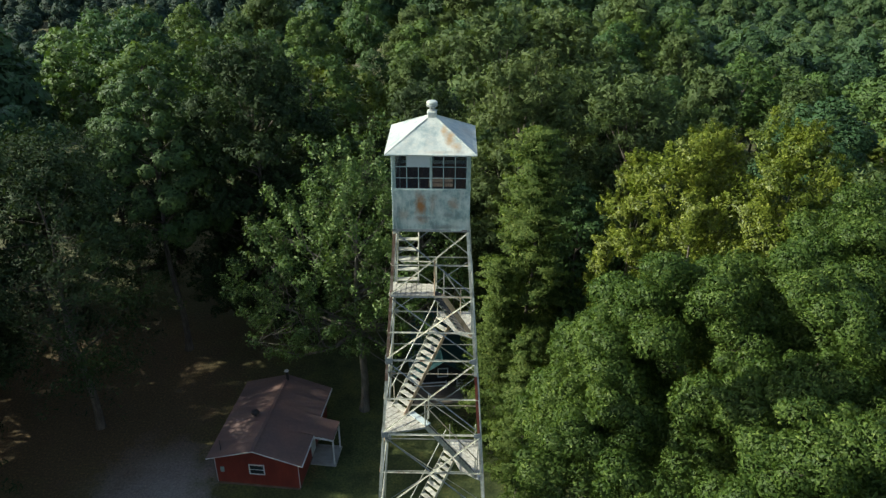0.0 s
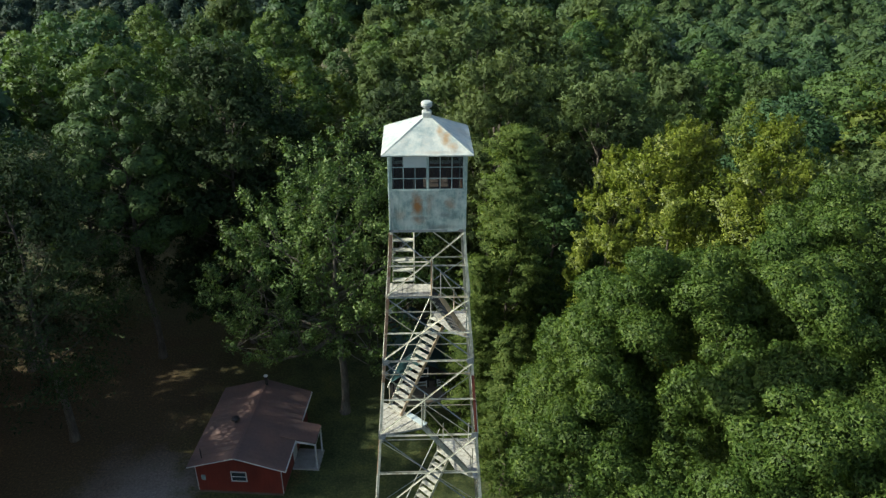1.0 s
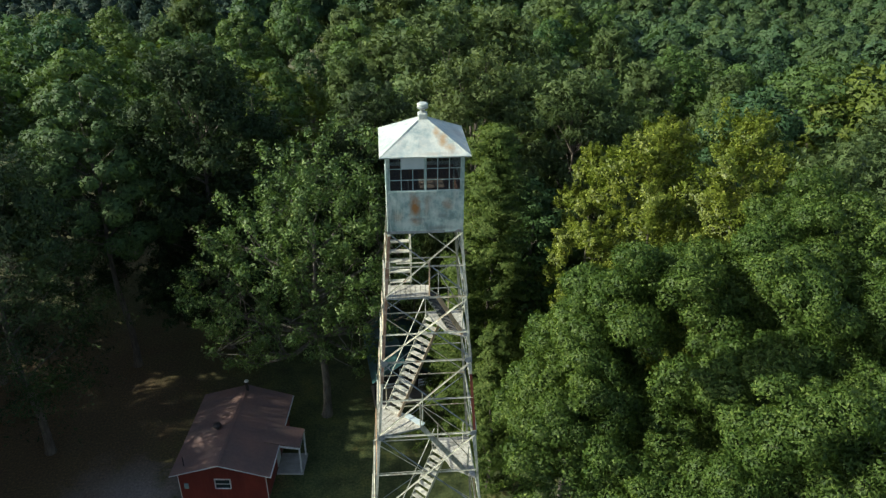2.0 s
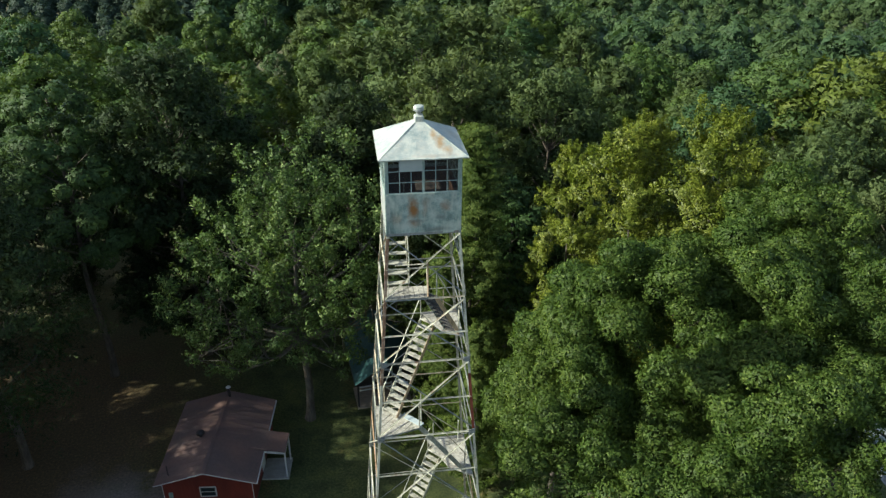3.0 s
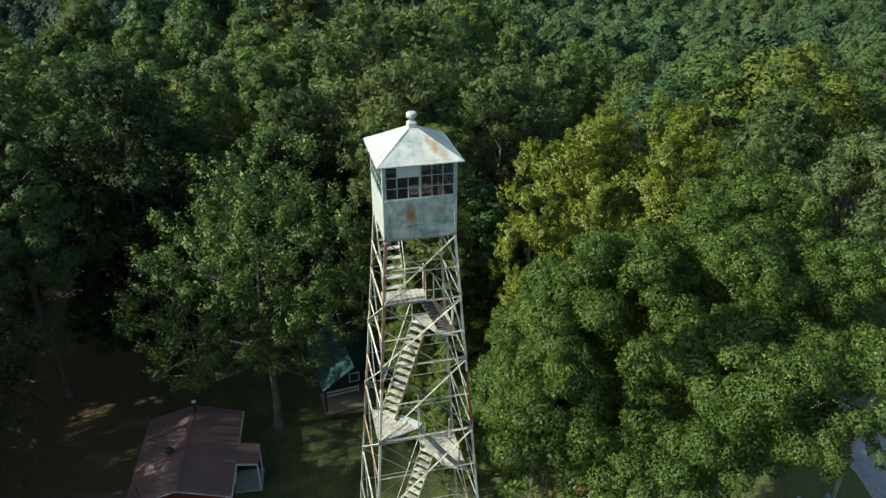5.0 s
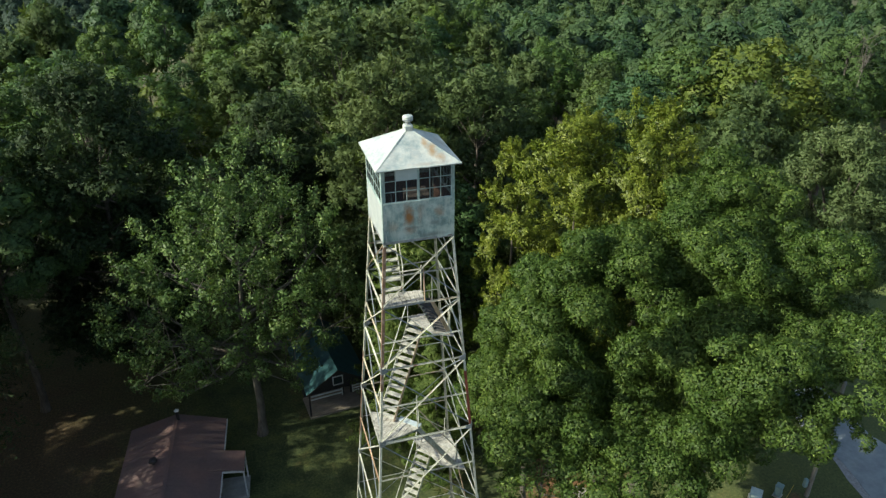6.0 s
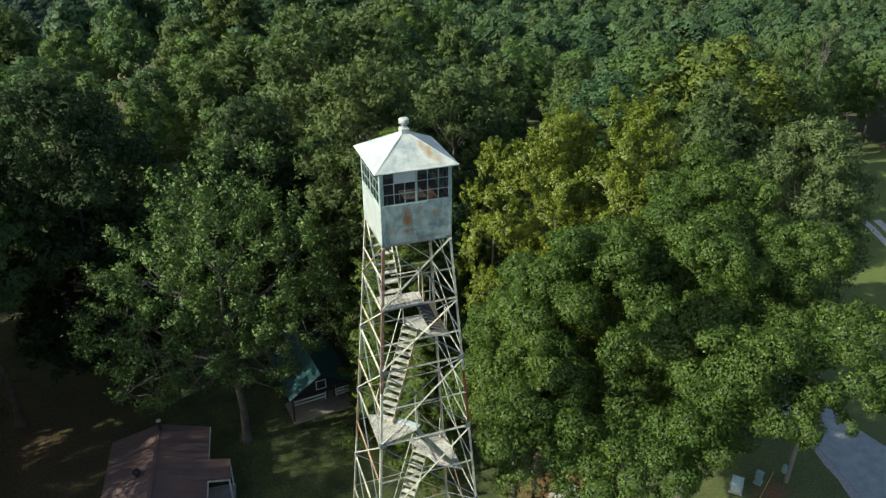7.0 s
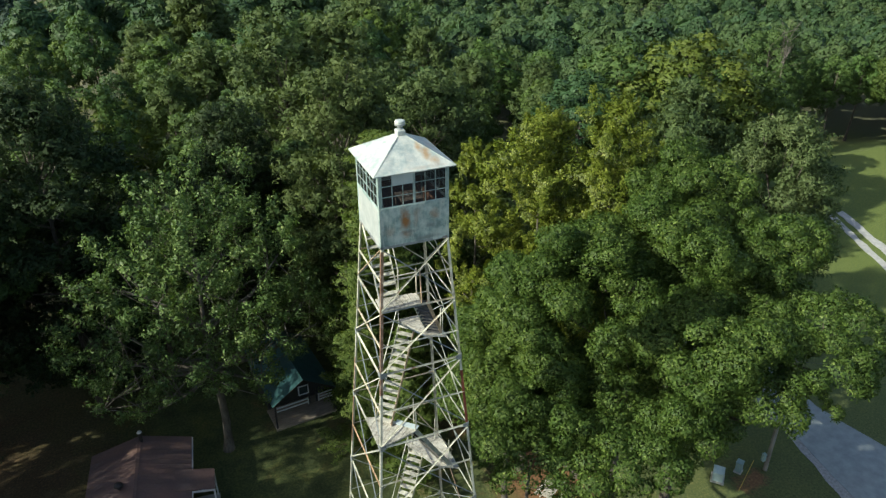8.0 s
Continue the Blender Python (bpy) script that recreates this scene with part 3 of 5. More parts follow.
def stair(top, low, wide, parent, rise=0.205, rail=0, mat=None):
    """A straight flight between two plan points, with plank treads, steel stringers and a thin rail."""
    top, low = Vector(top), Vector(low)
    run = Vector((low.x - top.x, low.y - top.y, 0))
    d = run.normalized()
    s = Vector((-d.y, d.x, 0))
    n = max(3, round((top.z - low.z) / rise))
    flight = empty("stair_flight")
    flight.parent = parent
    flight.location = low
    shift = -low
    for sgn in (-1, 1):
        o = s * sgn * (wide / 2)
        part("stringer", bar(top + o + shift, low + o + shift, 0.012, 0.15, None), STEEL, flight)
    for i in range(n):
        f = (i + 0.5) / n
        c = top.lerp(low, f) + shift
        m = Matrix.Translation(c) @ Matrix((d, s, (0, 0, 1))).transposed().to_4x4()
        deep = 0.066 if mat else 0.088
        bm = box(-deep, deep, -wide / 2 + 0.008, wide / 2 - 0.008, -0.02, 0.02, 0.005)
        bm.transform(m @ pose(0, 0, 0, random.uniform(-1, 1), random.uniform(-1, 1), random.uniform(-1, 1)))
        part("tread", bm, mat or TREAD, flight)
    for sgn in ((-1, 1) if rail == 0 else (rail,)):
        o, up = s * sgn * (wide / 2 + 0.02), Vector((0, 0, 0.85))
        part("handrail", rod(top + o + up + shift, low + o + up + shift, 0.019, 6), STEEL, flight)
        for f in (0.04, 0.96):
            c = top.lerp(low, f) + o + shift
            part("rail_post", rod(c, c + up, 0.017, 6), STEEL, flight)
    return flight


a1, a3 = half(MAIN[1]), half(MAIN[3])
stair((-0.72, 0.85, H - 0.1), (-0.72, -0.55, 25.36), 0.62, tower, 0.235, 1)
landing("landing", [(-a1 + 0.02, -a1 - 0.04), (0.10, -a1 - 0.04), (0.16, -0.62), (-a1 + 0.06, -0.5)], 25.40, (0, 1), 0.15, tower)
stair((0.12, -0.90, 25.33), (1.05, 0.10, 23.2), 0.54, tower, 0.205, -1, SHADED_TREAD)
a2 = half(MAIN[2])
landing("landing", [(0.15, a2 - 0.02), (0.75, 0.15), (a2, -0.15), (a2, a2 - 0.02)], 23.17, (1, -1), 0.16, tower)
stair((0.42, 1.08, 23.12), (-1.10, -0.48, 20.42), 0.58, tower, 0.2, -1)
landing("landing", [(-a3 - 0.02, -a3 - 0.02), (-0.15, -a3 + 0.35), (-0.55, -0.62), (-1.2, -0.1), (-a3 + 0.02, 0.05)], 20.40, (1, 1), 0.17, tower)
stair((-0.32, -0.86, 20.34), (1.45, 0.05, 17.15), 0.5, tower, 0.205, -1, SHADED_TREAD)
a4 = half(MAIN[4])
landing("landing", [(0.35, a4 - 0.05), (1.0, 0.2), (a4, -0.3), (a4, a4 - 0.05)], 17.11, (1, -1), 0.17, tower)
stair((0.68, 1.22, 17.06), (-1.40, -0.80, 13.4), 0.58, tower, 0.2, -1)
a5 = half(MAIN[5])
landing("landing", [(-a5, -a5), (-0.2, -a5 + 0.3), (-0.7, -0.7), (-a5, 0.0)], 13.38, (1, 1), 0.17, tower)
stair((-0.4, -1.15, 13.3), (1.7, 0.1, 9.3), 0.62, tower, 0.21, -1)
a6 = half(MAIN[6])
landing("landing", [(0.5, a6), (1.2, 0.2), (a6, -0.3), (a6, a6)], 9.27, (1, -1), 0.17, tower)
stair((0.9, 1.5, 9.2), (-1.9, -1.2, 4.8), 0.66, tower, 0.2, -1)
a7 = half(MAIN[7])
landing("landing", [(-a7, -a7), (-0.4, -a7 + 0.3), (-1.1, -1.0), (-a7, 0.0)], 4.77, (1, 1), 0.17, tower)
stair((-0.6, -1.6, 4.7), (2.2, -0.6, 0.05), 0.66, tower, 0.2, -1)
part("edge_board", bar((-0.68, -0.58, 20.43), (-0.10, -1.14, 20.43), 0.2, 0.035), PALE_BOARD, tower, "pale new board at the stair head")
# guard rail round the upper landing
part("guard_post", rod((0.10, -a1 - 0.02, 25.36), (0.10, -a1 + 0.1, 26.46), 0.022, 6), STEEL, tower)
part("guard_post", rod((0.14, -0.66, 25.36), (0.14, -0.66, 26.3), 0.022, 6), STEEL, tower)
part("guard_rail", rod((-0.85, -a1 + 0.1, 26.44), (0.10, -a1 + 0.1, 26.44), 0.02, 6), STEEL, tower)
for x, y, z, hgt in ((0.9, 1.2, 23.17, 0.95), (1.25, 0.1, 23.17, 0.95), (-0.2, -1.2, 20.4, 1.0), (-0.1, -0.75, 20.4, 1.0), (1.55, 1.5, 17.11, 1.0), (0.6, 1.5, 17.11, 1.0), (1.6, 0.2, 17.11, 1.0)):
    part("guard_post", rod((x, y, z - 0.05), (x, y, z + hgt), 0.02, 6), STEEL, tower)

# cab
SILL, TOP = 28.62, 29.68
SUNNY = 3                                  # the face towards -x, whose sunlit look is put into a paler sheet
cab_floor = part("cab_floor", box(-W, W, -W, W, H - 0.05, H + 0.03), STEEL_DARK, tower, "dark timber cab floor")
for k, (a, c, nrm) in enumerate(FACES):
    rot = Matrix.Rotation(k * math.pi / 2, 4, "Z")
    sheet = box(-W + 0.05, W - 0.05, -W + 0.004, -W + 0.03, H - 0.02, SILL, 0)
    bmesh.ops.subdivide_edges(sheet, edges=[e for e in sheet.edges if e.calc_length() > 0.5], cuts=9, use_grid_fill=True)
    for v in sheet.verts:
        v.co.y += 0.012 * (noise.noise(Vector((v.co.x * 2.2, k * 7.0, v.co.z * 2.2))))
    sheet.transform(rot)
    part("cab_panel", sheet, CAB_SUNLIT if k == SUNNY else CAB_SHEET, tower, "weathered cream sheet metal panel, sunlight put into its colour" if k == SUNNY else "rust-blotched blue-grey sheet metal panel")
    lining = box(-W + 0.09, W - 0.09, -W + 0.036, -W + 0.05, H + 0.04, SILL - 0.04)
    lining.transform(rot)
    part("inner_lining", lining, WOOD_BROWN, tower, "brown boarded cab lining")
    rail = box(-W + 0.06, W - 0.06, -W - 0.012, -W + 0.035, SILL - 0.03, SILL + 0.035, 0.006)
    rail.transform(rot)
    part("window_rail", rail, CAB_SHEET, tower)
    head = box(-W + 0.06, W - 0.06, -W - 0.008, -W + 0.035, TOP - 0.05, TOP, 0.004)
    head.transform(rot)
    part("window_head", head, CAB_SHEET, tower)
    post = box(-W, -W + 0.085, -W, -W + 0.085, H - 0.03, TOP, 0.012)
    post.transform(rot)
    part("corner_post", post, CAB_SHEET, tower)
    # two sashes of nine panes
    x0, wide, z0, z1 = -W + 0.10, W - 0.12, SILL + 0.04, TOP - 0.055
    mull = box(-0.014, 0.014, -W - 0.006, -W + 0.034, SILL + 0.036, TOP - 0.051, 0.004)
    mull.transform(rot)
    part("mullion", mull, CAB_SHEET, tower)
    for s in range(2):
        sash = empty("window")
        sash.parent = tower
        sash.matrix_local = rot @ Matrix.Translation((x0 + s * (wide + 0.04), -W + 0.01, z0))
        hgt = z1 - z0
        bm = bmesh.new()
        for i in range(4):
            xx = i * wide / 3
            tk = 0.016 if i in (0, 3) else 0.010
            add_box(bm, xx - tk, xx + tk, -0.012, 0.012, 0, hgt)
        for i in range(4):
            zz = i * hgt / 3
            tk = 0.02 if i in (0, 3) else 0.010
            add_box(bm, 0, wide, -0.009, 0.009, zz - tk, zz + tk)
        bmesh.ops.recalc_face_normals(bm, faces=bm.faces[:])
        part("sash_frame", bm, CAB_SHEET, sash, "pale blue-grey steel sash")
        for i in range(3):
            for j in range(3):
                bm = box(i * wide / 3 + 0.012, (i + 1) * wide / 3 - 0.012, -0.002, 0.002, j * hgt / 3 + 0.011, (j + 1) * hgt / 3 - 0.011)
                if k == 0 and s == 0 and j == 2 and i > 0:
                    bm.free()
                    part("blank_panel", box(i * wide / 3 + 0.012, (i + 1) * wide / 3 + (0.012 if i == 1 else -0.012), -0.016, -0.012, j * hgt / 3 + 0.0, (j + 1) * hgt / 3 - 0.005), PALE_BOARD, sash, "pale board in place of glass")
                    continue
                pane = part("pane", bm, GLASS, sash)
                pane.visible_shadow = False

# hipped roof with dented sheets
RE, RZ, RA = 1.225, 29.70, 30.36
bm = bmesh.new()
n = 10
for k in range(4):
    rot = Matrix.Rotation(k * math.pi / 2, 4, "Z")
    rows = []
    for i in range(n + 1):
        u = i / n
        hw = RE * (1 - u) + 0.13 * u
        row = []
        for j in range(n + 1):
            v = 2 * j / n - 1
            x, y = hw * v, -hw
            z = RZ + (RA - RZ) * u
            dent = 0 if i in (0, n) or j in (0, n) else 0.022 * noise.noise(Vector((x * 2.6 + k * 5, y * 2.6, k * 3.0))) - 0.012
            if i == 0 and j not in (0, n):
                dent = 0.012 * noise.noise(Vector((x * 5, k * 9.0, 0.3)))
            row.append(bm.verts.new(rot @ Vector((x, y, z + dent))))
        rows.append(row)
    for r0, r1 in zip(rows, rows[1:]):
        for j in range(n):
            bm.faces.new((r0[j], r0[j + 1], r1[j + 1], r1[j]))
bmesh.ops.remove_doubles(bm, verts=bm.verts[:], dist=0.0005)
low = bmesh.ops.extrude_face_region(bm, geom=bm.faces[:])
bmesh.ops.translate(bm, verts=[g for g in low["geom"] if isinstance(g, bmesh.types.BMVert)], vec=(0, 0, -0.03))
bmesh.ops.recalc_face_normals(bm, faces=bm.faces[:])
part("roof", bm, ROOF_SHEET, tower, "dented whitish sheet metal hipped roof with rust stains")
for k in range(4):
    turn = Matrix.Rotation(k * math.pi / 2, 4, "Z")
    part("hip_cap", bar(turn @ Vector((-0.14, -0.14, RA - 0.002)), turn @ Vector((-RE + 0.01, -RE + 0.01, RZ + 0.004)), 0.035, 0.01), ROOF_SHEET, tower, "folded sheet metal hip cap")
cup = part("roof_ventilator", box(-0.13, 0.13, -0.13, 0.13, RA - 0.10, RA + 0.17, 0.03), ROOF_SHEET, tower, "white square roof ventilator")
part("neck", lathe([(0.10, RA + 0.16), (0.07, RA + 0.20), (0.07, RA + 0.25), (0.13, RA + 0.29)], 16), STEEL_DARK, cup, "dark narrow neck")
part("rim_band", lathe([(0.146, RA + 0.292), (0.152, RA + 0.296), (0.152, RA + 0.335), (0.146, RA + 0.34)], 20), STEEL_DARK, cup, "rusty rim band")
part("cap", lathe([(0.11, RA + 0.27), (0.145, RA + 0.29), (0.145, RA + 0.37), (0.15, RA + 0.375), (0.15, RA + 0.40), (0.125, RA + 0.425), (0.02, RA + 0.435)], 20), ROOF_SHEET, cup)
part("ceiling_panel", box(-W + 0.09, W - 0.09, -W + 0.09, W - 0.09, TOP - 0.02, TOP - 0.005), STEEL_DARK, tower)
# map stand inside the cab
stand = tagged(empty("map_stand", (0.25, 0.1, H + 0.03)), "brown wooden map stand inside the tower cab", "stand")
part("tabletop", box(-0.35, 0.35, -0.35, 0.35, 0.9, 0.95, 0.01), DECK, stand)
for sx in (-1, 1):
    for sy in (-1, 1):
        part("leg", box(sx * 0.3 - 0.03, sx * 0.3 + 0.03, sy * 0.3 - 0.03, sy * 0.3 + 0.03, 0, 0.9), DECK, stand)


# ---- red house ----
HX, HY, HYAW = -11.917, 15.11, -0.091
EAVE, RIDGE, RW, RL, OV = 2.50, 3.44, 3.163, 7.876, 0.38
house = tagged(empty("red_house", (HX, HY, 0), HYAW), "small red wooden house with brown metal roof and porch", "house")
slope = (RIDGE - EAVE) / RW


def wall(name, x0, x1, y0, y1, z0, z1, gable=False):
    bm = box(x0, x1, y0, y1, z0, z1)
    if gable:
        c, d = bmesh.ops.bisect_plane(bm, geom=bm.verts[:] + bm.edges[:] + bm.faces[:], plane_co=(0, 0, 0), plane_no=(1, 0, 0)), 0
        for v in bm.verts:
            if v.co.z > z1 - 0.01 and abs(v.co.x) < 0.01:
                v.co.z = z1 + slope * (RW - OV)
    return part(name, bm, RED, house)


hw = RW - OV
wt = EAVE + slope * OV - 0.08
front = wall("front_wall", -hw, hw, OV, OV + 0.15, 0.22, wt, True)
wall("back_wall", -hw, hw, RL - OV - 0.15, RL - OV, 0.22, wt, True)
wall("side_wall", -hw, -hw + 0.15, OV + 0.15, RL - OV - 0.15, 0.22, wt)
wall("side_wall", hw - 0.15, hw, OV + 0.15, RL - OV - 0.15, 0.22, wt)
part("foundation", box(-hw + 0.02, hw - 0.02, OV + 0.02, RL - OV - 0.02, -0.1, 0.22), DECK, house, "low brown block foundation")
for i in range(22):
    x = -hw + 0.12 + i * (2 * hw - 0.24) / 21
    part("siding_batten", box(x - 0.018, x + 0.018, OV - 0.014, OV, 0.24, wt + slope * (hw - abs(x)) - 0.1), RED, front)
for sgn in (-1, 1):
    bm = bmesh.new()
    vs = [bm.verts.new((x, y, z + dz)) for dz in (0, 0.05) for x, y, z in ((0, 0, RIDGE), (0, RL, RIDGE), (sgn * RW, RL, EAVE), (sgn * RW, 0, EAVE))]
    for f in ((0, 1, 2, 3), (4, 5, 6, 7), (0, 1, 5, 4), (1, 2, 6, 5), (2, 3, 7, 6), (3, 0, 4, 7)):
        bm.faces.new([vs[i] for i in f])
    bmesh.ops.recalc_face_normals(bm, faces=bm.faces[:])
    roof = part("roof", bm, HOUSE_ROOF, house, "brown ribbed metal roof with faded patches")
    for i in range(1, 18):
        y = i * RL / 18
        part("roof_rib", bar((sgn * 0.06, y, RIDGE + 0.05 - 0.06 * slope), (sgn * (RW - 0.02), y, EAVE + 0.05 + 0.02 * slope), 0.03, 0.018), HOUSE_ROOF, roof)
    part("fascia", bar((0, -0.012, RIDGE - 0.01), (sgn * RW, -0.012, EAVE - 0.01), 0.03, 0.055, (0, 0, 1)), WHITE, house, "white painted fascia")
    part("fascia", bar((0, RL + 0.012, RIDGE - 0.03), (sgn * RW, RL + 0.012, EAVE - 0.03), 0.03, 0.09, (0, 0, 1)), WHITE, house)
    part("corner_board", box(sgn * hw - 0.025, sgn * hw + 0.015, OV - 0.015, OV + 0.04, 0.22, wt), WHITE, house, "white corner board")
part("eave_gutter", box(RW - 0.01, RW + 0.07, 0.0, 2.74, EAVE - 0.08, EAVE + 0.02, 0.015), WHITE, house, "white eave gutter")
part("eave_gutter", box(RW - 0.01, RW + 0.07, 4.6, RL, EAVE - 0.08, EAVE + 0.02, 0.015), WHITE, house)
part("ridge_cap", box(-0.12, 0.12, 0, RL, RIDGE + 0.045, RIDGE + 0.07, 0.01), HOUSE_ROOF, house)
win = part("window", box(-0.45, 0.45, OV - 0.035, OV - 0.02, 1.22, 1.92), DARK_GLASS, house, "white-framed window with dark glass")
for x0, x1, z0, z1 in ((-0.52, -0.45, 1.15, 1.99), (0.45, 0.52, 1.15, 1.99), (-0.45, 0.45, 1.15, 1.22), (-0.45, 0.45, 1.92, 1.99), (-0.45, 0.45, 1.55, 1.59)):
    part("window_frame", box(x0, x1, OV - 0.06, OV - 0.01, z0, z1), WHITE, win, "white window frame")
# porch on the side
PP, PW, PD, PZ = 2.749, 1.821, 1.373, 2.33
bm = bmesh.new()
vs = [bm.verts.new((x, y, z + dz)) for dz in (0, 0.05) for x, y, z in ((RW - 1.0, PP, EAVE + slope * 1.0 + 0.03), (RW - 1.0, PP + PW, EAVE + slope * 1.0 + 0.03), (RW + PD, PP + PW, PZ), (RW + PD, PP, PZ))]
for f in ((0, 1, 2, 3), (4, 5, 6, 7), (0, 1, 5, 4), (1, 2, 6, 5), (2, 3, 7, 6), (3, 0, 4, 7)):
    bm.faces.new([vs[i] for i in f])
bmesh.ops.recalc_face_normals(bm, faces=bm.faces[:])
part("porch_roof", bm, HOUSE_ROOF, house, "reddish brown porch roof")
part("porch_beam", bar((RW, PP + 0.02, EAVE - 0.06), (RW + PD, PP + 0.02, PZ - 0.06), 0.05, 0.14), WHITE, house, "white porch beam")
part("porch_beam", bar((RW + PD - 0.03, PP, PZ - 0.07), (RW + PD - 0.03, PP + PW, PZ - 0.07), 0.05, 0.12), WHITE, house)
for y in (PP + 0.1, PP + PW - 0.1):
    part("porch_post", box(RW + PD - 0.12, RW + PD - 0.02, y - 0.05, y + 0.05, 0.12, PZ - 0.1, 0.008), WHITE, house, "white porch post")
part("porch_floor", box(hw + 0.02, RW + PD + 0.05, PP - 0.05, PP + PW + 0.05, -0.05, 0.12, 0.01), CONCRETE, house, "grey porch floor")
part("door", box(hw + 0.004, hw + 0.05, PP + 0.45, PP + 1.35, 0.22, 2.2, 0.006), WHITE, house, "pale side door under the porch")
part("flue_pipe", rod((0.12, RL - 0.55, RIDGE - 0.1), (0.12, RL - 0.55, RIDGE + 0.75), 0.11, 12), DARK_METAL, house, "black flue pipe")
part("flue_cap", lathe([(0.05, 0), (0.17, 0.02), (0.14, 0.08), (0.02, 0.13)], 12), WHITE, house, "white flue cap", pose(0.12, RL - 0.55, RIDGE + 0.76))
vx, vy = -1.0, 3.6
vent = part("roof_vent", rod((vx, vy, RIDGE + slope * vx - 0.05), (vx, vy, RIDGE + slope * vx + 0.3), 0.1, 12), DARK_METAL, house, "dark round roof vent")
part("vent_hood", lathe([(0.2, 0), (0.28, 0.04), (0.24, 0.16), (0.06, 0.24)], 14), DARK_METAL, vent, "", pose(vx, vy, RIDGE + slope * vx + 0.28))
part("mast_pipe", rod((-2.35, 0.6, 2.5), (-2.35, 0.6, 3.6), 0.03, 8), DARK_METAL, house, "thin dark service mast")
part("meter_box", box(-2.45, -2.2, OV - 0.13, OV - 0.016, 1.2, 1.6, 0.02), TEAL_DARK, house, "grey electric meter box")

# ---- dark cabin under the trees ----
BX, BY, BYAW = 0.05, 24.4, 0.12
cabin = tagged(empty("dark_cabin", (BX, BY, 0), BYAW), "black wooden cabin with dark green roof and railed porch", "cabin")
CW, CE, CR, CL = 2.45, 2.2, 3.8, 7.5
for sgn in (-1, 1):
    bm = bmesh.new()
    vs = [bm.verts.new((x, y, z + dz)) for dz in (0, 0.06) for x, y, z in ((0, -0.3, CR), (0, CL, CR), (sgn * CW, CL, CE), (sgn * CW, -0.3, CE))]
    for f in ((0, 1, 2, 3), (4, 5, 6, 7), (0, 1, 5, 4), (1, 2, 6, 5), (2, 3, 7, 6), (3, 0, 4, 7)):
        bm.faces.new([vs[i] for i in f])
    bmesh.ops.recalc_face_normals(bm, faces=bm.faces[:])
    part("roof", bm, GREEN_ROOF, cabin, "dark blue-green metal roof")
    part("barge_board", bar((0, -0.315, CR + 0.02), (sgn * CW, -0.315, CE + 0.02), 0.03, 0.1), DARK_METAL, cabin)
bm = bmesh.new()
vs = [bm.verts.new(c) for c in ((-CW + 0.2, -0.1, CE + 0.05), (CW - 0.2, -0.1, CE + 0.05), (0, -0.1, CR - 0.05), (-CW + 0.2, 0.0, CE + 0.05), (CW - 0.2, 0.0, CE + 0.05), (0, 0.0, CR - 0.05))]
for f in ((0, 1, 2), (3, 5, 4), (0, 3, 4, 1), (1, 4, 5, 2), (2, 5, 3, 0)):
    bm.faces.new([vs[i] for i in f])
bmesh.ops.recalc_face_normals(bm, faces=bm.faces[:])
gable = part("gable_wall", bm, BLACK, cabin, "black boarded gable")
gw = part("gable_window", box(-0.32, 0.32, -0.125, -0.11, 2.5, 3.15), DARK_GLASS, cabin, "small white-framed gable window")
for x0, x1, z0, z1 in ((-0.40, -0.32, 2.42, 3.23), (0.32, 0.40, 2.42, 3.23), (-0.32, 0.32, 2.42, 2.5), (-0.32, 0.32, 3.15, 3.23)):
    part("window_frame", box(x0, x1, -0.15, -0.105, z0, z1), WHITE, gw)
part("porch_floor", box(-CW + 0.1, CW - 0.1, -0.35, 2.2, -0.05, 0.14, 0.02), PORCH_TAN, cabin, "tan boarded porch floor")
part("wall", box(-CW + 0.25, CW - 0.25, 2.2, CL - 0.2, 0, CE + 0.1), BLACK, cabin, "black boarded wall")
for x, z0 in ((-CW + 0.2, 0.1), (0.35, 1.45), (0.95, 1.45), (CW - 0.2, 0.1)):
    part("porch_post", box(x - 0.06, x + 0.06, -0.2, -0.08, z0, CE + 0.15, 0.01), BLACK, cabin, "black porch post")
for x0, x1, zs in ((-CW + 0.3, 0.28, (1.62, 1.92)), (1.02, CW - 0.3, (1.50, 1.75, 2.0))):
    for z in zs:
        part("rail_board", box(x0, x1, -0.23, -0.2, z, z + 0.13, 0.005), WHITE, cabin, "white porch board")
    xe = x1 if x0 < 0 else x0 + 0.08
    part("board_end", box(xe - 0.08, xe, -0.26, -0.235, 1.45, 2.15, 0.005), WHITE, cabin)

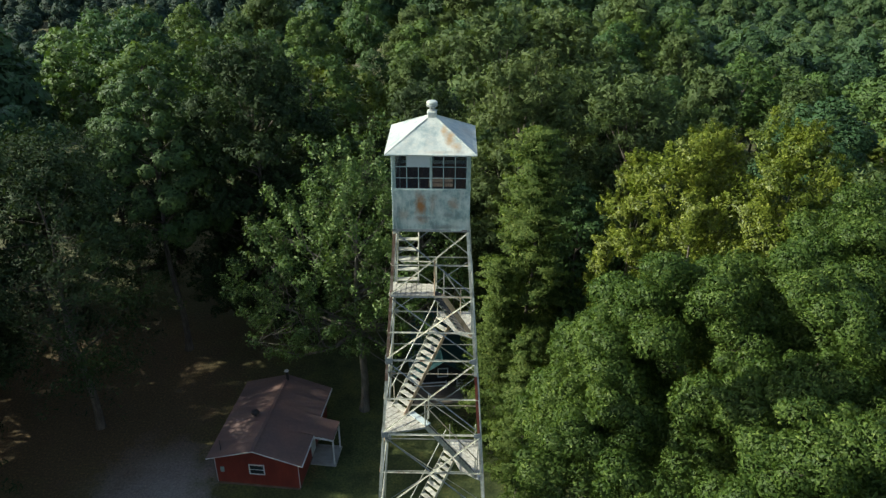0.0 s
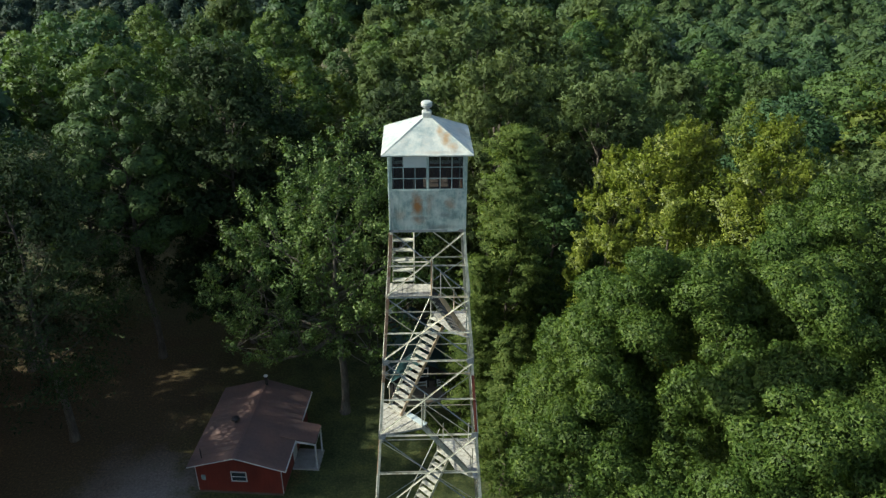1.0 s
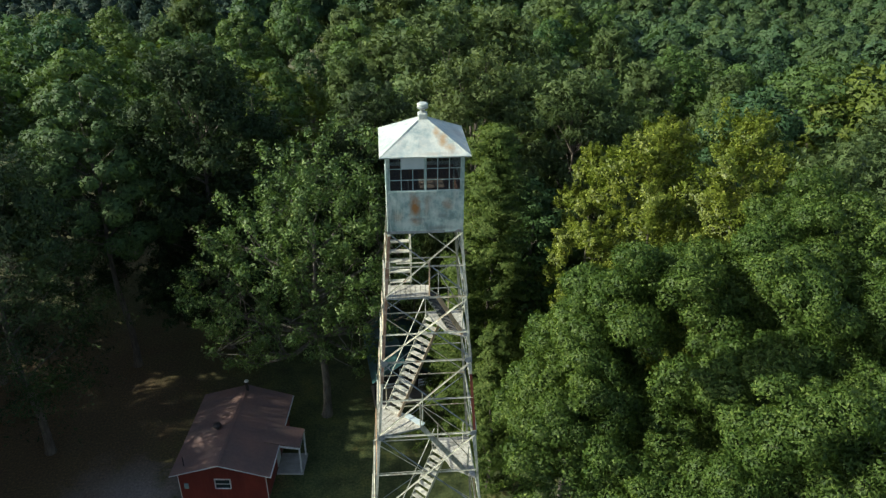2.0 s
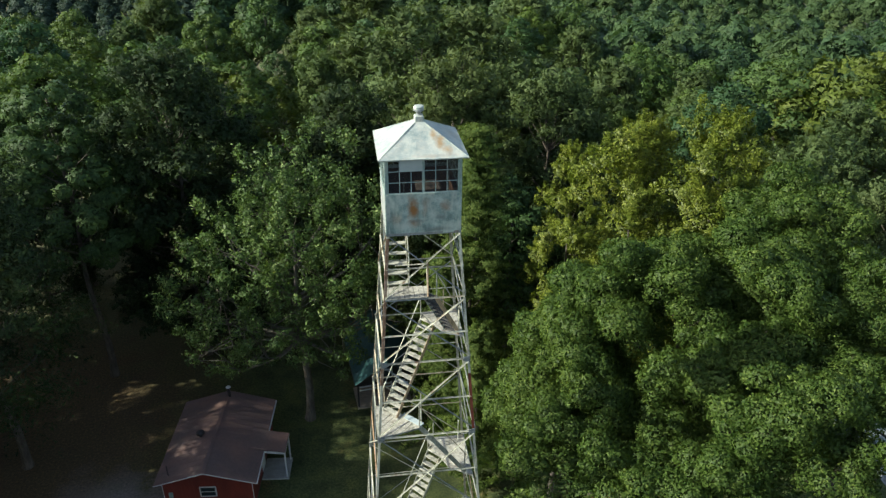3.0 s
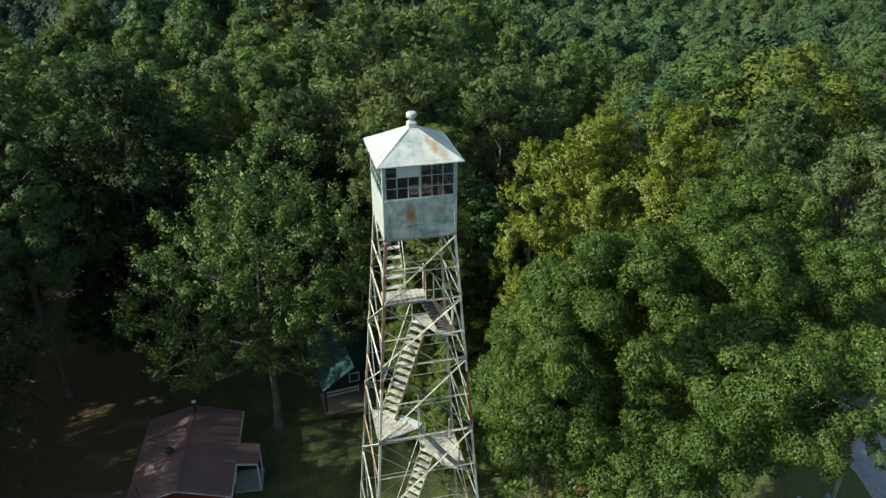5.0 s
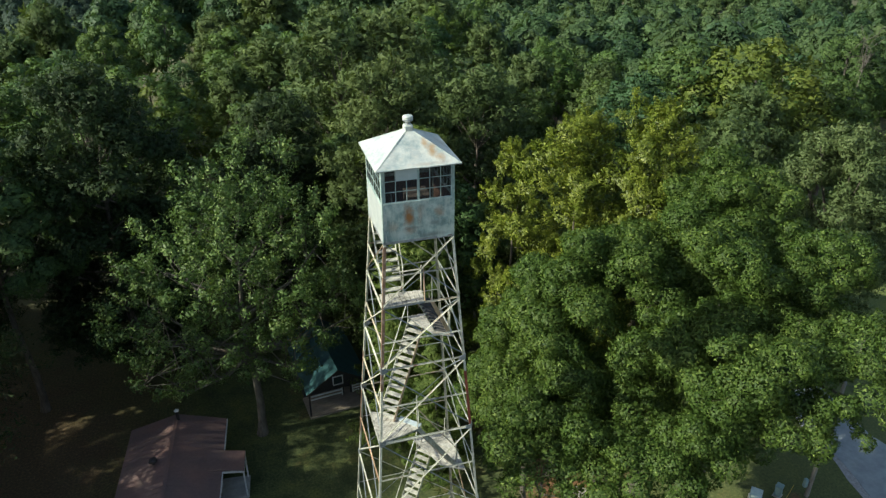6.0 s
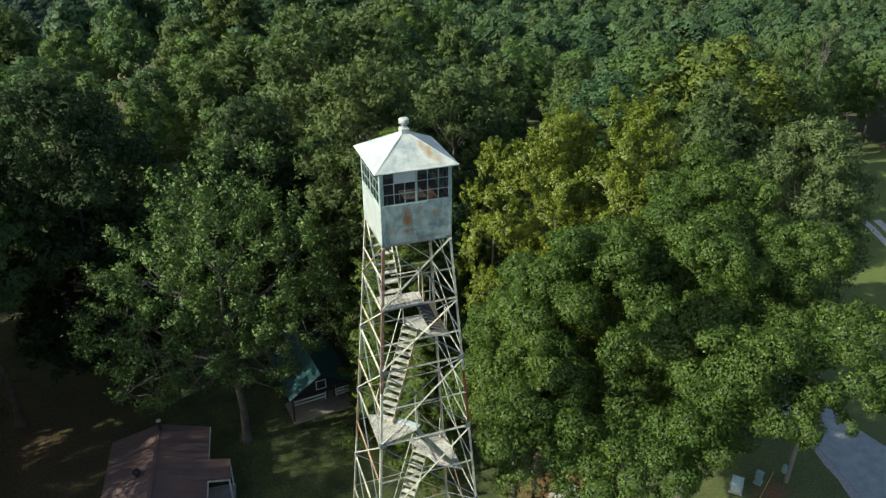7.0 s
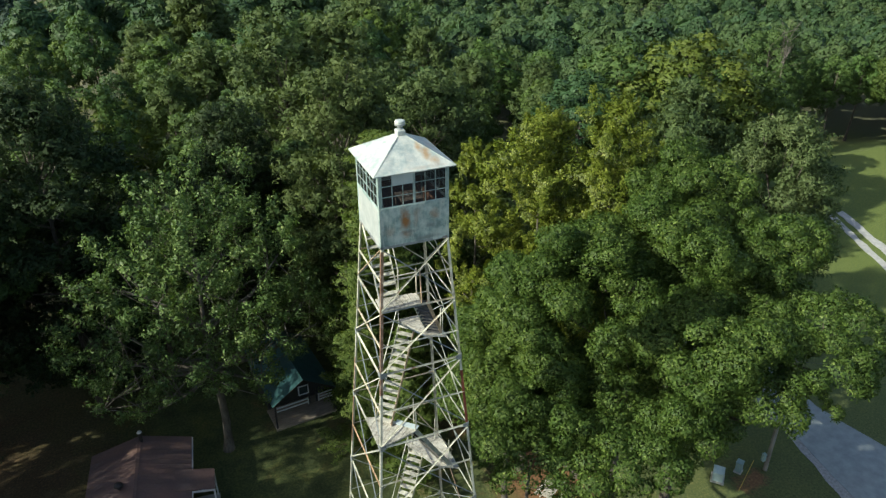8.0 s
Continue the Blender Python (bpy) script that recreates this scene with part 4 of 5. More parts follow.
# ---- utility pole, boxes, marker by the road ----
pole = tagged(empty("utility_pole", (28.2, 7.0, 0)), "grey weathered wooden utility pole on the verge", "utility pole")
part("pole_shaft", rod((0, 0, -0.1), (0.1, 0, 9.5), 0.15, 12, 0.11), POLE_WOOD, pole)
part("meter_box", box(-0.55, -0.3, -0.12, 0.12, 1.0, 1.65, 0.02), TEAL_DARK, pole, "dull green meter box")
for run in (((0.0, 0, 9.3), (7.0, -1.3, 7.6), (19.7, -3.6, 6.8), (33.7, -6.2, 9.3)), ((0.0, 0, 8.3), (5.5, -1.8, 7.0), (19.7, -5.0, 6.2), (33.7, -8.0, 8.5))):
    bm = bmesh.new()
    pts = [Vector(p) for p in run]
    for p, q in zip(pts, pts[1:]):
        line = [p + (q - p) * (i / 6) - Vector((0, 0, 0.06 * math.sin(math.pi * i / 6))) for i in range(7)]
        for u, v in zip(line, line[1:]):
            piece = rod(u, v, 0.014, 4)
            me = bpy.data.meshes.new("piece")
            piece.to_mesh(me)
            bm.from_mesh(me)
            bpy.data.meshes.remove(me)
            piece.free()
    part("wire", bm, DARK_METAL, pole, "thin sagging overhead wire")
part("meter_bracket", box(-0.32, -0.1, -0.03, 0.03, 1.25, 1.35), DARK_METAL, pole)
for loc, yaw, sz, mat, lab in (((24.6, 7.6, 0), 0.75, (0.95, 0.85, 1.05), TEAL, "pale green metal utility cabinet on a pad"), ((26.4, 7.6, 0), 0.5, (0.55, 0.5, 1.15), TEAL_DARK, "dull green narrow utility cabinet on a pad")):
    cabn = tagged(empty("utility_cabinet", loc, yaw), lab, "utility cabinet", "roadside cabinets")
    x, y, z = (v * 0.8 for v in sz)
    part("pad", box(-x * 0.65, x * 0.65, -y * 0.65, y * 0.65, -0.05, 0.07, 0.01), CONCRETE, cabn, "concrete pad")
    part("body", box(-x / 2, x / 2, -y / 2, y / 2, 0.07, z - 0.1, 0.02), mat, cabn)
    lid = part("lid", box(-x / 2 - 0.03, x / 2 + 0.03, -y / 2 - 0.03, y / 2 + 0.03, z - 0.1, z, 0.03), mat, cabn)
    door = part("door", box(-x / 2 + 0.04, x / 2 - 0.04, -y / 2 - 0.012, -y / 2, 0.15, z - 0.16), mat, cabn)
    part("handle", box(x * 0.2, x * 0.2 + 0.05, -y / 2 - 0.04, -y / 2 - 0.012, z * 0.5, z * 0.5 + 0.15), DARK_METAL, door)
guy = tagged(empty("guy_marker", (25.2, 6.2, 0)), "slanting yellow guy wire guard by the pole", "guy guard")
part("guard_tube", rod((0, 0, 0), (1.1, 0.35, 2.0), 0.02, 8), YELLOW, guy)
table = tagged(empty("picnic_table", (13.4, 10.6, 0), 0.5), "weathered wooden picnic table under the trees", "picnic table")
for i in range(5):
    part("table_board", box(-0.9, 0.9, -0.37 + i * 0.15, -0.24 + i * 0.15, 0.72, 0.76, 0.004), PLANK, table)
for sy in (-1, 1):
    for i in range(2):
        part("bench_board", box(-0.9, 0.9, sy * 0.72 - 0.14 + i * 0.145, sy * 0.72 - 0.005 + i * 0.145, 0.42, 0.455, 0.004), PLANK, table)
for sx in (-0.6, 0.6):
    part("cross_beam", box(sx - 0.02, sx + 0.02, -0.8, 0.8, 0.34, 0.42), PLANK, table)
    for sy in (-1, 1):
        part("leg", bar((sx + 0.04, sy * 0.6, 0.0), (sx + 0.04, sy * 0.2, 0.72), 0.04, 0.09), PLANK, table)


# ---- trees ----
def unit(v):
    return v / np.maximum(np.linalg.norm(v, axis=1, keepdims=True), 1e-6)


def blades(name, corners, normals):
    """A mesh of loose three-cornered leaves, from an (n, 3, 3) array, each shaded along its own normal and that of its clump."""
    n = len(corners)
    me = bpy.data.meshes.new(name)
    me.vertices.add(3 * n), me.loops.add(3 * n), me.polygons.add(n)
    me.vertices.foreach_set("co", corners.reshape(-1).astype(np.float32))
    me.loops.foreach_set("vertex_index", np.arange(3 * n, dtype=np.int32))
    me.polygons.foreach_set("loop_start", np.arange(0, 3 * n, 3, dtype=np.int32))
    me.polygons.foreach_set("loop_total", np.full(n, 3, dtype=np.int32))
    me.polygons.foreach_set("use_smooth", np.ones(n, dtype=bool))
    me.update(calc_edges=True)
    me.normals_split_custom_set_from_vertices(np.repeat(normals, 3, axis=0).tolist())
    return me


def leaf_shapes(rng, c, out, body, size, aspect, droop=0.0, loose=0.55, own=0.5):
    """Pointed leaves at c that face roughly along out; returns corners and normals, which lean to the mass of leaves they belong to."""
    n = len(c)
    nrm = unit(out * 0.8 + rng.normal(size=(n, 3)) * loose + np.array([0, 0, 0.25]))
    t = unit(np.cross(nrm, unit(rng.normal(size=(n, 3)))))
    t[:, 2] -= droop
    t = unit(t)
    b = unit(np.cross(nrm, t))
    nrm = unit(np.cross(t, b))
    l = size * rng.uniform(0.6, 1.35, (n, 1))
    w = l * aspect * rng.uniform(0.8, 1.2, (n, 1))
    flip = np.sign((nrm * out).sum(1, keepdims=True) + 1e-9)
    corners = np.stack([c - t * l * 0.4 + b * flip * w / 2, c - t * l * 0.4 - b * flip * w / 2, c + t * l * 0.6], 1)
    return corners, unit(nrm * flip * own + body)


def profile(kind, u):
    """How wide a crown is at the height u from its base (0) to its top (1)."""
    if kind == "cone":
        return (1 - u) ** 0.8 * np.minimum(1, 0.35 + u * 4)
    if kind == "dome":
        return np.sqrt(np.maximum(0, 1 - u ** 2.3)) * (0.7 + 0.3 * np.minimum(1, u * 5))
    if kind == "pine":
        return np.sqrt(np.maximum(0, 1 - (np.abs(u - 0.42) / 0.6) ** 2.2))
    if kind == "tall":
        return np.sqrt(np.maximum(0, 1 - (np.abs(u - 0.38) / 0.64) ** 2.0)) * (1 - 0.25 * u)
    return np.sqrt(np.maximum(0, 1 - (np.abs(u - 0.42) / 0.60) ** 2.4))


def crown(rng, kind, R, z0, z1, lobes, leaves, size, aspect=0.75, lobe=0.36, tuft=0.34, tufts=12, flat=0.85, droop=0.0, gap=0.0, inner=0.75, whole=0.5, core=0.5, shoot=1.5, up=0.5, own=0.5):
    """Leaves in tufts, tufts on the outer side of lobes, lobes over an uneven crown. Returns leaf corners, normals and the lobes' middles."""
    u = np.clip((np.arange(lobes) + rng.uniform(0, 1, lobes)) / lobes, 0.03, 0.98) ** 0.85
    ang = np.arange(lobes) * 2.39996 + rng.uniform(-0.5, 0.5, lobes)
    sway = 1 + 0.13 * np.sin(ang * 2 + rng.uniform(0, 6)) + 0.1 * np.sin(ang * 3 + rng.uniform(0, 6))
    wide = profile(kind, u)
    lrad = R * lobe * rng.uniform(0.75, 1.2, lobes) * (0.55 + 0.45 * wide)
    rad = np.maximum(R * wide * sway - lrad * 0.75, 0) * rng.uniform(inner, 1.0, lobes)
    mids = np.stack([rad * np.cos(ang), rad * np.sin(ang), z0 + (z1 - z0) * u], 1)
    mids[:, 2] = np.minimum(mids[:, 2], z1 - lrad * flat * 0.95)
    heart = np.array([0, 0, z0 + (z1 - z0) * 0.3])
    # tufts
    n = lobes * tufts
    pl = np.repeat(np.arange(lobes), tufts)
    out1 = unit((mids[pl] - heart) * np.array([1, 1, 0.8]))
    k = np.tile(np.arange(tufts), lobes) + 0.5
    fz = 1 - 2 * k / tufts + rng.normal(size=n) * 0.12
    fa = k * 2.39996 + np.repeat(rng.uniform(0, 6.28, lobes), tufts) + rng.normal(size=n) * 0.25
    fr = np.sqrt(np.maximum(0.02, 1 - fz ** 2))
    d1 = unit(np.stack([fr * np.cos(fa), fr * np.sin(fa), fz], 1) + 0.45 * out1 + np.array([0, 0, 0.2]))
    trad = lrad[pl] * tuft * rng.uniform(0.55, 1.25, n)
    tm = mids[pl] + d1 * (lrad[pl] * rng.uniform(0.62, 1.02, n))[:, None] * np.array([1, 1, flat])
    keep = rng.random(n) > gap
    tm, trad, d1, pl = tm[keep], trad[keep], d1[keep], pl[keep]
    # leaves
    share = trad ** 2 * (0.3 + np.clip(d1[:, 2] + 0.55, 0, 1))     # fewer on the shaded undersides
    pick = rng.choice(len(tm), leaves, p=share / share.sum())
    d2 = unit(unit(rng.normal(size=(leaves, 3))) + 0.5 * d1[pick] + np.array([0, 0, 0.25]))
    # each tuft is a leafy shoot that grows outwards and up
    axis = unit(d1 * 0.8 + np.array([0, 0, up]) + rng.normal(size=d1.shape) * 0.45)
    along = rng.uniform(-0.5, 1.0, (leaves, 1)) * shoot
    slim = trad[pick, None] * (1.05 - 0.55 * np.maximum(along / shoot, 0)) * rng.uniform(0.15, 1.1, (leaves, 1)) ** 0.5
    pos = tm[pick] + d2 * slim * np.array([1, 1, flat]) + axis[pick] * along * trad[pick, None] * np.array([1, 1, flat])
    tree_out = unit((tm[pick] - heart) * np.array([1, 1, 0.9]))
    body = unit(d2 * 0.3 + d1[pick] * 0.6 + tree_out * whole)
    corners, normals = leaf_shapes(rng, pos, unit(d2 * 0.7 + d1[pick] * 0.5), body, size, aspect, droop, own=own)
    # dense inside of each lobe: larger leaves every which way, added to block light
    k = 110
    pl = np.repeat(np.arange(lobes), k)
    d = unit(rng.normal(size=(lobes * k, 3)))
    pos = mids[pl] + d * (lrad[pl] * core * rng.uniform(0.45, 1.0, lobes * k))[:, None] * np.array([1, 1, flat])
    way = unit(d * 0.6 + unit((mids[pl] - heart) * np.array([1, 1, 0.9])) * whole)
    big = np.minimum(np.maximum(size * 1.4, lrad[pl] * 0.42), size * 1.8)[:, None]
    c2, n2 = leaf_shapes(rng, pos, d, way, big, aspect, droop, 0.9, own)
    corners, normals = np.concatenate([corners, c2]), np.concatenate([normals, n2])
    return corners, normals, mids


def tube(bm, pts, radii, k):
    """Adds a tapering tube of k sides along pts."""
    rings = []
    for i, (p, r) in enumerate(zip(pts, radii)):
        d = (pts[min(i + 1, len(pts) - 1)] - pts[max(i - 1, 0)]).normalized()
        x = d.orthogonal().normalized()
        y = d.cross(x)
        rings.append([bm.verts.new(p + (x * math.cos(a * math.tau / k) + y * math.sin(a * math.tau / k)) * r) for a in range(k)])
    for lo, hi in zip(rings, rings[1:]):
        for i in range(k):
            bm.faces.new((lo[i], lo[(i + 1) % k], hi[(i + 1) % k], hi[i]))
    bm.faces.new(rings[-1])


def limbs(rng, mids, H, z0, r0, every=2, twig=0.42):
    """A tapered trunk with limbs that reach to the clumps; returns one bmesh."""
    bm = bmesh.new()

    def axis(z):
        return Vector((0.18 * math.sin(z * 0.5), 0.15 * math.cos(z * 0.43), z))

    zs = [-0.2, 0.3, 1.2] + [1.2 + (H * 0.93 - 1.2) * i / 9 for i in range(1, 10)]
    tube(bm, [axis(z) for z in zs], [r0 * (1.5 if z < 0 else 1.15 if z < 0.5 else max(0.08, (1 - z / H) ** 0.85)) for z in zs], 7)
    for m in mids[::every]:
        m = Vector(m)
        reach = math.hypot(m.x, m.y)
        zb = max(z0 * 0.8, min(m.z - reach * rng.uniform(0.35, 0.8), H * 0.85))
        p0 = axis(zb)
        r = r0 * max(0.1, (1 - zb / H)) * twig
        mid = p0.lerp(m, 0.5) + Vector((0, 0, -0.08 * reach)) + Vector(rng.normal(size=3) * 0.06 * reach)
        tube(bm, [p0, p0.lerp(mid, 0.5), mid, mid.lerp(m, 0.6), m + (m - mid) * 0.25], [r, r * 0.8, r * 0.6, r * 0.4, r * 0.12], 5)
    bmesh.ops.recalc_face_normals(bm, faces=bm.faces[:])
    for f in bm.faces:
        f.smooth = True
    return bm


def tree(name, label, category, loc, seed, kind, H, R, z0, lobes, leaves, size, leaf, r0=0.28, **shape):
    """A tree whose crown follows one of the outlines in profile()."""
    rng = np.random.default_rng(seed)
    t = tagged(empty(name, (loc[0], loc[1], height(*loc))), label, category)
    corners, normals, mids = crown(rng, kind, R, z0, H, lobes, leaves, size, **shape)
    part("trunk", limbs(rng, mids, H * 0.9, z0, r0), BARK, t)
    part("crown", blades("crown", corners, normals), leaf, t)
    return t


def bunches(rng, heads, rc, cull=0.82, under=-0.45, spread=2.4, rough=0.12):
    """Where the leaf bunches of a crown sit: over the outer side of each head (x, y, base, top, radius), none inside another head.
    Returns middles, radii and outward directions."""
    heads = np.array(heads, dtype=float)
    mid = np.stack([heads[:, 0], heads[:, 1], (heads[:, 2] + heads[:, 3]) / 2], 1)
    axes = np.stack([heads[:, 4], heads[:, 4], (heads[:, 3] - heads[:, 2]) / 2], 1)
    heart = mid.mean(0) - np.array([0, 0, 0.25 * np.ptp(mid[:, 2]) + 1.0])
    got = []
    for h in range(len(heads)):
        area = 4 * math.pi * (axes[h, 0] * (axes[h, 0] + 2 * axes[h, 2]) / 3)
        n = max(6, int(area / (rc * rc * spread)))
        k = np.arange(n) + 0.5
        z = 1 - 2 * k / n
        a = k * 2.39996 + rng.uniform(0, 6.28)
        d = unit(np.stack([np.sqrt(1 - z * z) * np.cos(a), np.sqrt(1 - z * z) * np.sin(a), z], 1) + rng.normal(size=(n, 3)) * 0.16)
        d = d[d[:, 2] > under]
        r = rc * rng.uniform(0.6, 1.3, len(d))
        p = mid[h] + d * np.maximum(axes[h] - rc * 0.5, 0.2) * (1 + rng.normal(size=(len(d), 1)) * rough)
        keep = np.ones(len(d), bool)
        for o in range(len(heads)):
            if o != h:
                keep &= (((p - mid[o]) / (axes[o] * cull)) ** 2).sum(1) > 1
        got.append((p[keep], r[keep], unit(unit(d[keep] / axes[h]) + 0.5 * unit(p[keep] - heart))))
    return tuple(np.concatenate([g[i] for g in got]) for i in range(3))


def foliage(rng, mids, rad, out, leaves, cover=1.5, aspect=0.7, flat=0.8, whole=0.35, own=0.3, droop=0.0, loose=0.35, ragged=0.1, shoot=0.0, under=-0.25, lump=1.0):
    """Bunches of leaves spread evenly over the outer and upper side of each, so large that they cover it; shoot draws a bunch out to a spray."""
    n = np.maximum(8, leaves * (rad / rad.mean()) ** 2).astype(int)
    pick = np.repeat(np.arange(len(mids)), n)
    k = np.arange(len(pick)) - np.repeat(np.cumsum(n) - n, n) + 0.5
    z = 1 - 2 * k / n[pick]
    a = k * 2.39996 + rng.uniform(0, 6.28, len(mids))[pick]
    ring = np.sqrt(np.maximum(0, 1 - z * z))
    d = unit(np.stack([ring * np.cos(a), ring * np.sin(a), z], 1) + rng.normal(size=(len(pick), 3)) * 0.08)
    lit = unit(out + np.array([0, 0, 0.5]))
    keep = (d * lit[pick]).sum(1) > under
    d, pick = d[keep], pick[keep]
    m = len(mids)
    wave = 1 + lump * 0.16 * np.sin((d * (rng.normal(size=(m, 3)) * 3.5)[pick]).sum(1) + rng.uniform(0, 6.28, m)[pick]) + lump * 0.12 * np.sin((d * (rng.normal(size=(m, 3)) * 7.0)[pick]).sum(1))
    r = rad[pick] * wave * (1 + rng.normal(size=len(pick)) * ragged)
    pos = mids[pick] + d * r[:, None] * np.array([1, 1, flat])
    if shoot:
        pos += unit(out + np.array([0, 0, 0.7]))[pick] * (rad[pick] * shoot * rng.uniform(-0.5, 1.0, len(pick)))[:, None] - d * (rad[pick] * 0.35 * rng.uniform(0, 1, len(pick)))[:, None]
    size = np.sqrt(2 * cover * 4 * math.pi * rad ** 2 / n / aspect)[pick, None]
    lc, ln = leaf_shapes(rng, pos, d, unit(d * 0.8 + out[pick] * whole), size, aspect, droop, loose, own)
    return lc, ln


def dome_heads(rng, R, z0, H, n, size=0.46, tall=1.15):
    """Heads spread over a rounded crown, with one at the top."""
    k = np.arange(n)
    u = np.clip(1 - (k + rng.uniform(0.0, 0.8, n)) / n, 0, 1)
    a = k * 2.39996 + rng.uniform(0, 6.28)
    r = R * size * rng.uniform(0.75, 1.2, n)
    out = np.maximum(R * np.sqrt(np.maximum(0.0, 1 - (u * 0.98) ** 2.2)) - r * 0.9, 0) * rng.uniform(0.8, 1.1, n)
    top = z0 + (H - z0) * (0.38 + 0.62 * u ** 0.75) * rng.uniform(0.94, 1.0, n)
    return [(out[i] * math.cos(a[i]), out[i] * math.sin(a[i]), top[i] - 2 * r[i] * tall, top[i], r[i]) for i in range(n)]


def pine_heads(rng, R, z0, H, n, size=0.30, tier=0.5):
    """Flat sprays of needles on branches round a stem, wide in the middle and closing to a blunt top."""
    u = (np.arange(n) + rng.uniform(0.1, 0.9, n)) / n
    a = np.arange(n) * 2.39996 + rng.uniform(-0.5, 0.5, n)
    wide = np.sqrt(np.maximum(0.02, 1 - (np.abs(u - 0.38) / 0.66) ** 2.2)) * rng.uniform(0.72, 1.12, n)
    r = R * size * rng.uniform(0.75, 1.2, n) * (0.55 + 0.45 * wide)
    out = np.maximum(R * wide - r * 0.8, 0)
    z = z0 + (H - z0) * u - r * tier
    return [(out[i] * math.cos(a[i]), out[i] * math.sin(a[i]), z[i] - r[i] * tier, z[i] + r[i] * tier, r[i]) for i in range(n)]


def boughs(rng, heads, tips, H, r0, fork=0.45, twigs=3, sides=8, thin=0.34):
    """A trunk that forks into limbs, one to each head, with twigs to some of its bunches."""
    bm = bmesh.new()

    def axis(z):
        return Vector((0.16 * math.sin(z * 0.5), 0.14 * math.cos(z * 0.43), z))

    zs = [-0.3, 0.3, 1.2] + [1.2 + (H * 0.8 - 1.2) * i / 8 for i in range(1, 9)]
    tube(bm, [axis(z) for z in zs], [r0 * (1.6 if z < 0 else 1.2 if z < 0.5 else max(0.12, 1 - 0.95 * z / H)) for z in zs], sides)
    for x, y, lo, hi, r in heads:
        c = Vector((x, y, (lo + hi) / 2))
        reach = math.hypot(x, y)
        zb = max(H * fork * 0.75, min(c.z - reach * rng.uniform(0.5, 0.95), H * 0.72))
        p0 = axis(zb)
        rr = max(0.035, r0 * (1 - 0.8 * zb / H) * thin * 1.4)
        bend = p0.lerp(c, 0.5) + Vector((0, 0, -0.06 * reach)) + Vector(rng.normal(size=3) * 0.07 * reach)
        tube(bm, [p0, p0.lerp(bend, 0.5), bend, bend.lerp(c, 0.55), c], [rr, rr * 0.85, rr * 0.65, rr * 0.5, rr * 0.28], 6)
        near = sorted(tips, key=lambda t: (Vector(t) - c).length)[: twigs * 3 : 3]
        for t in near:
            t = Vector(t)
            s = bend.lerp(c, rng.uniform(0.2, 0.9))
            q = s.lerp(t, 0.5) + Vector(rng.normal(size=3) * 0.12)
            tube(bm, [s, q, t + (t - q) * 0.3], [rr * 0.38, rr * 0.26, rr * 0.08], 4)
    bmesh.ops.recalc_face_normals(bm, faces=bm.faces[:])
    for f in bm.faces:
        f.smooth = True
    return bm


def leaf_tree(name, label, category, loc, seed, heads, H, leaf, rc, leaves, bark=None, r0=0.3, group="", twigs=2, fork=0.45, thin=0.34, place=None, knots=None, **look_of):
    """A broadleaf tree of leafy heads, each (x, y, base, top, radius) about its trunk; knots splits the heads into smaller ones first."""
    rng = np.random.default_rng(seed)
    t = tagged(empty(name, (loc[0], loc[1], height(*loc))), label, category, group)
    small = heads
    if knots:
        small = [(*p[:2], p[2] - 0.75 * r, p[2] + 0.75 * r, r) for p, r, _ in zip(*bunches(rng, heads, **knots))]
    mids, rad, out = bunches(rng, small, rc, **(place or {}))
    part("trunk", boughs(rng, heads, [tuple(p) for p in mids[::4]], H, r0, fork, twigs, thin=thin), bark or BARK, t)
    part("crown", blades("crown", *foliage(rng, mids, rad, out, leaves, **look_of)), leaf, t)
    return t


def about(loc, heads):
    return [(h[0] - loc[0], h[1] - loc[1], *h[2:]) for h in heads]


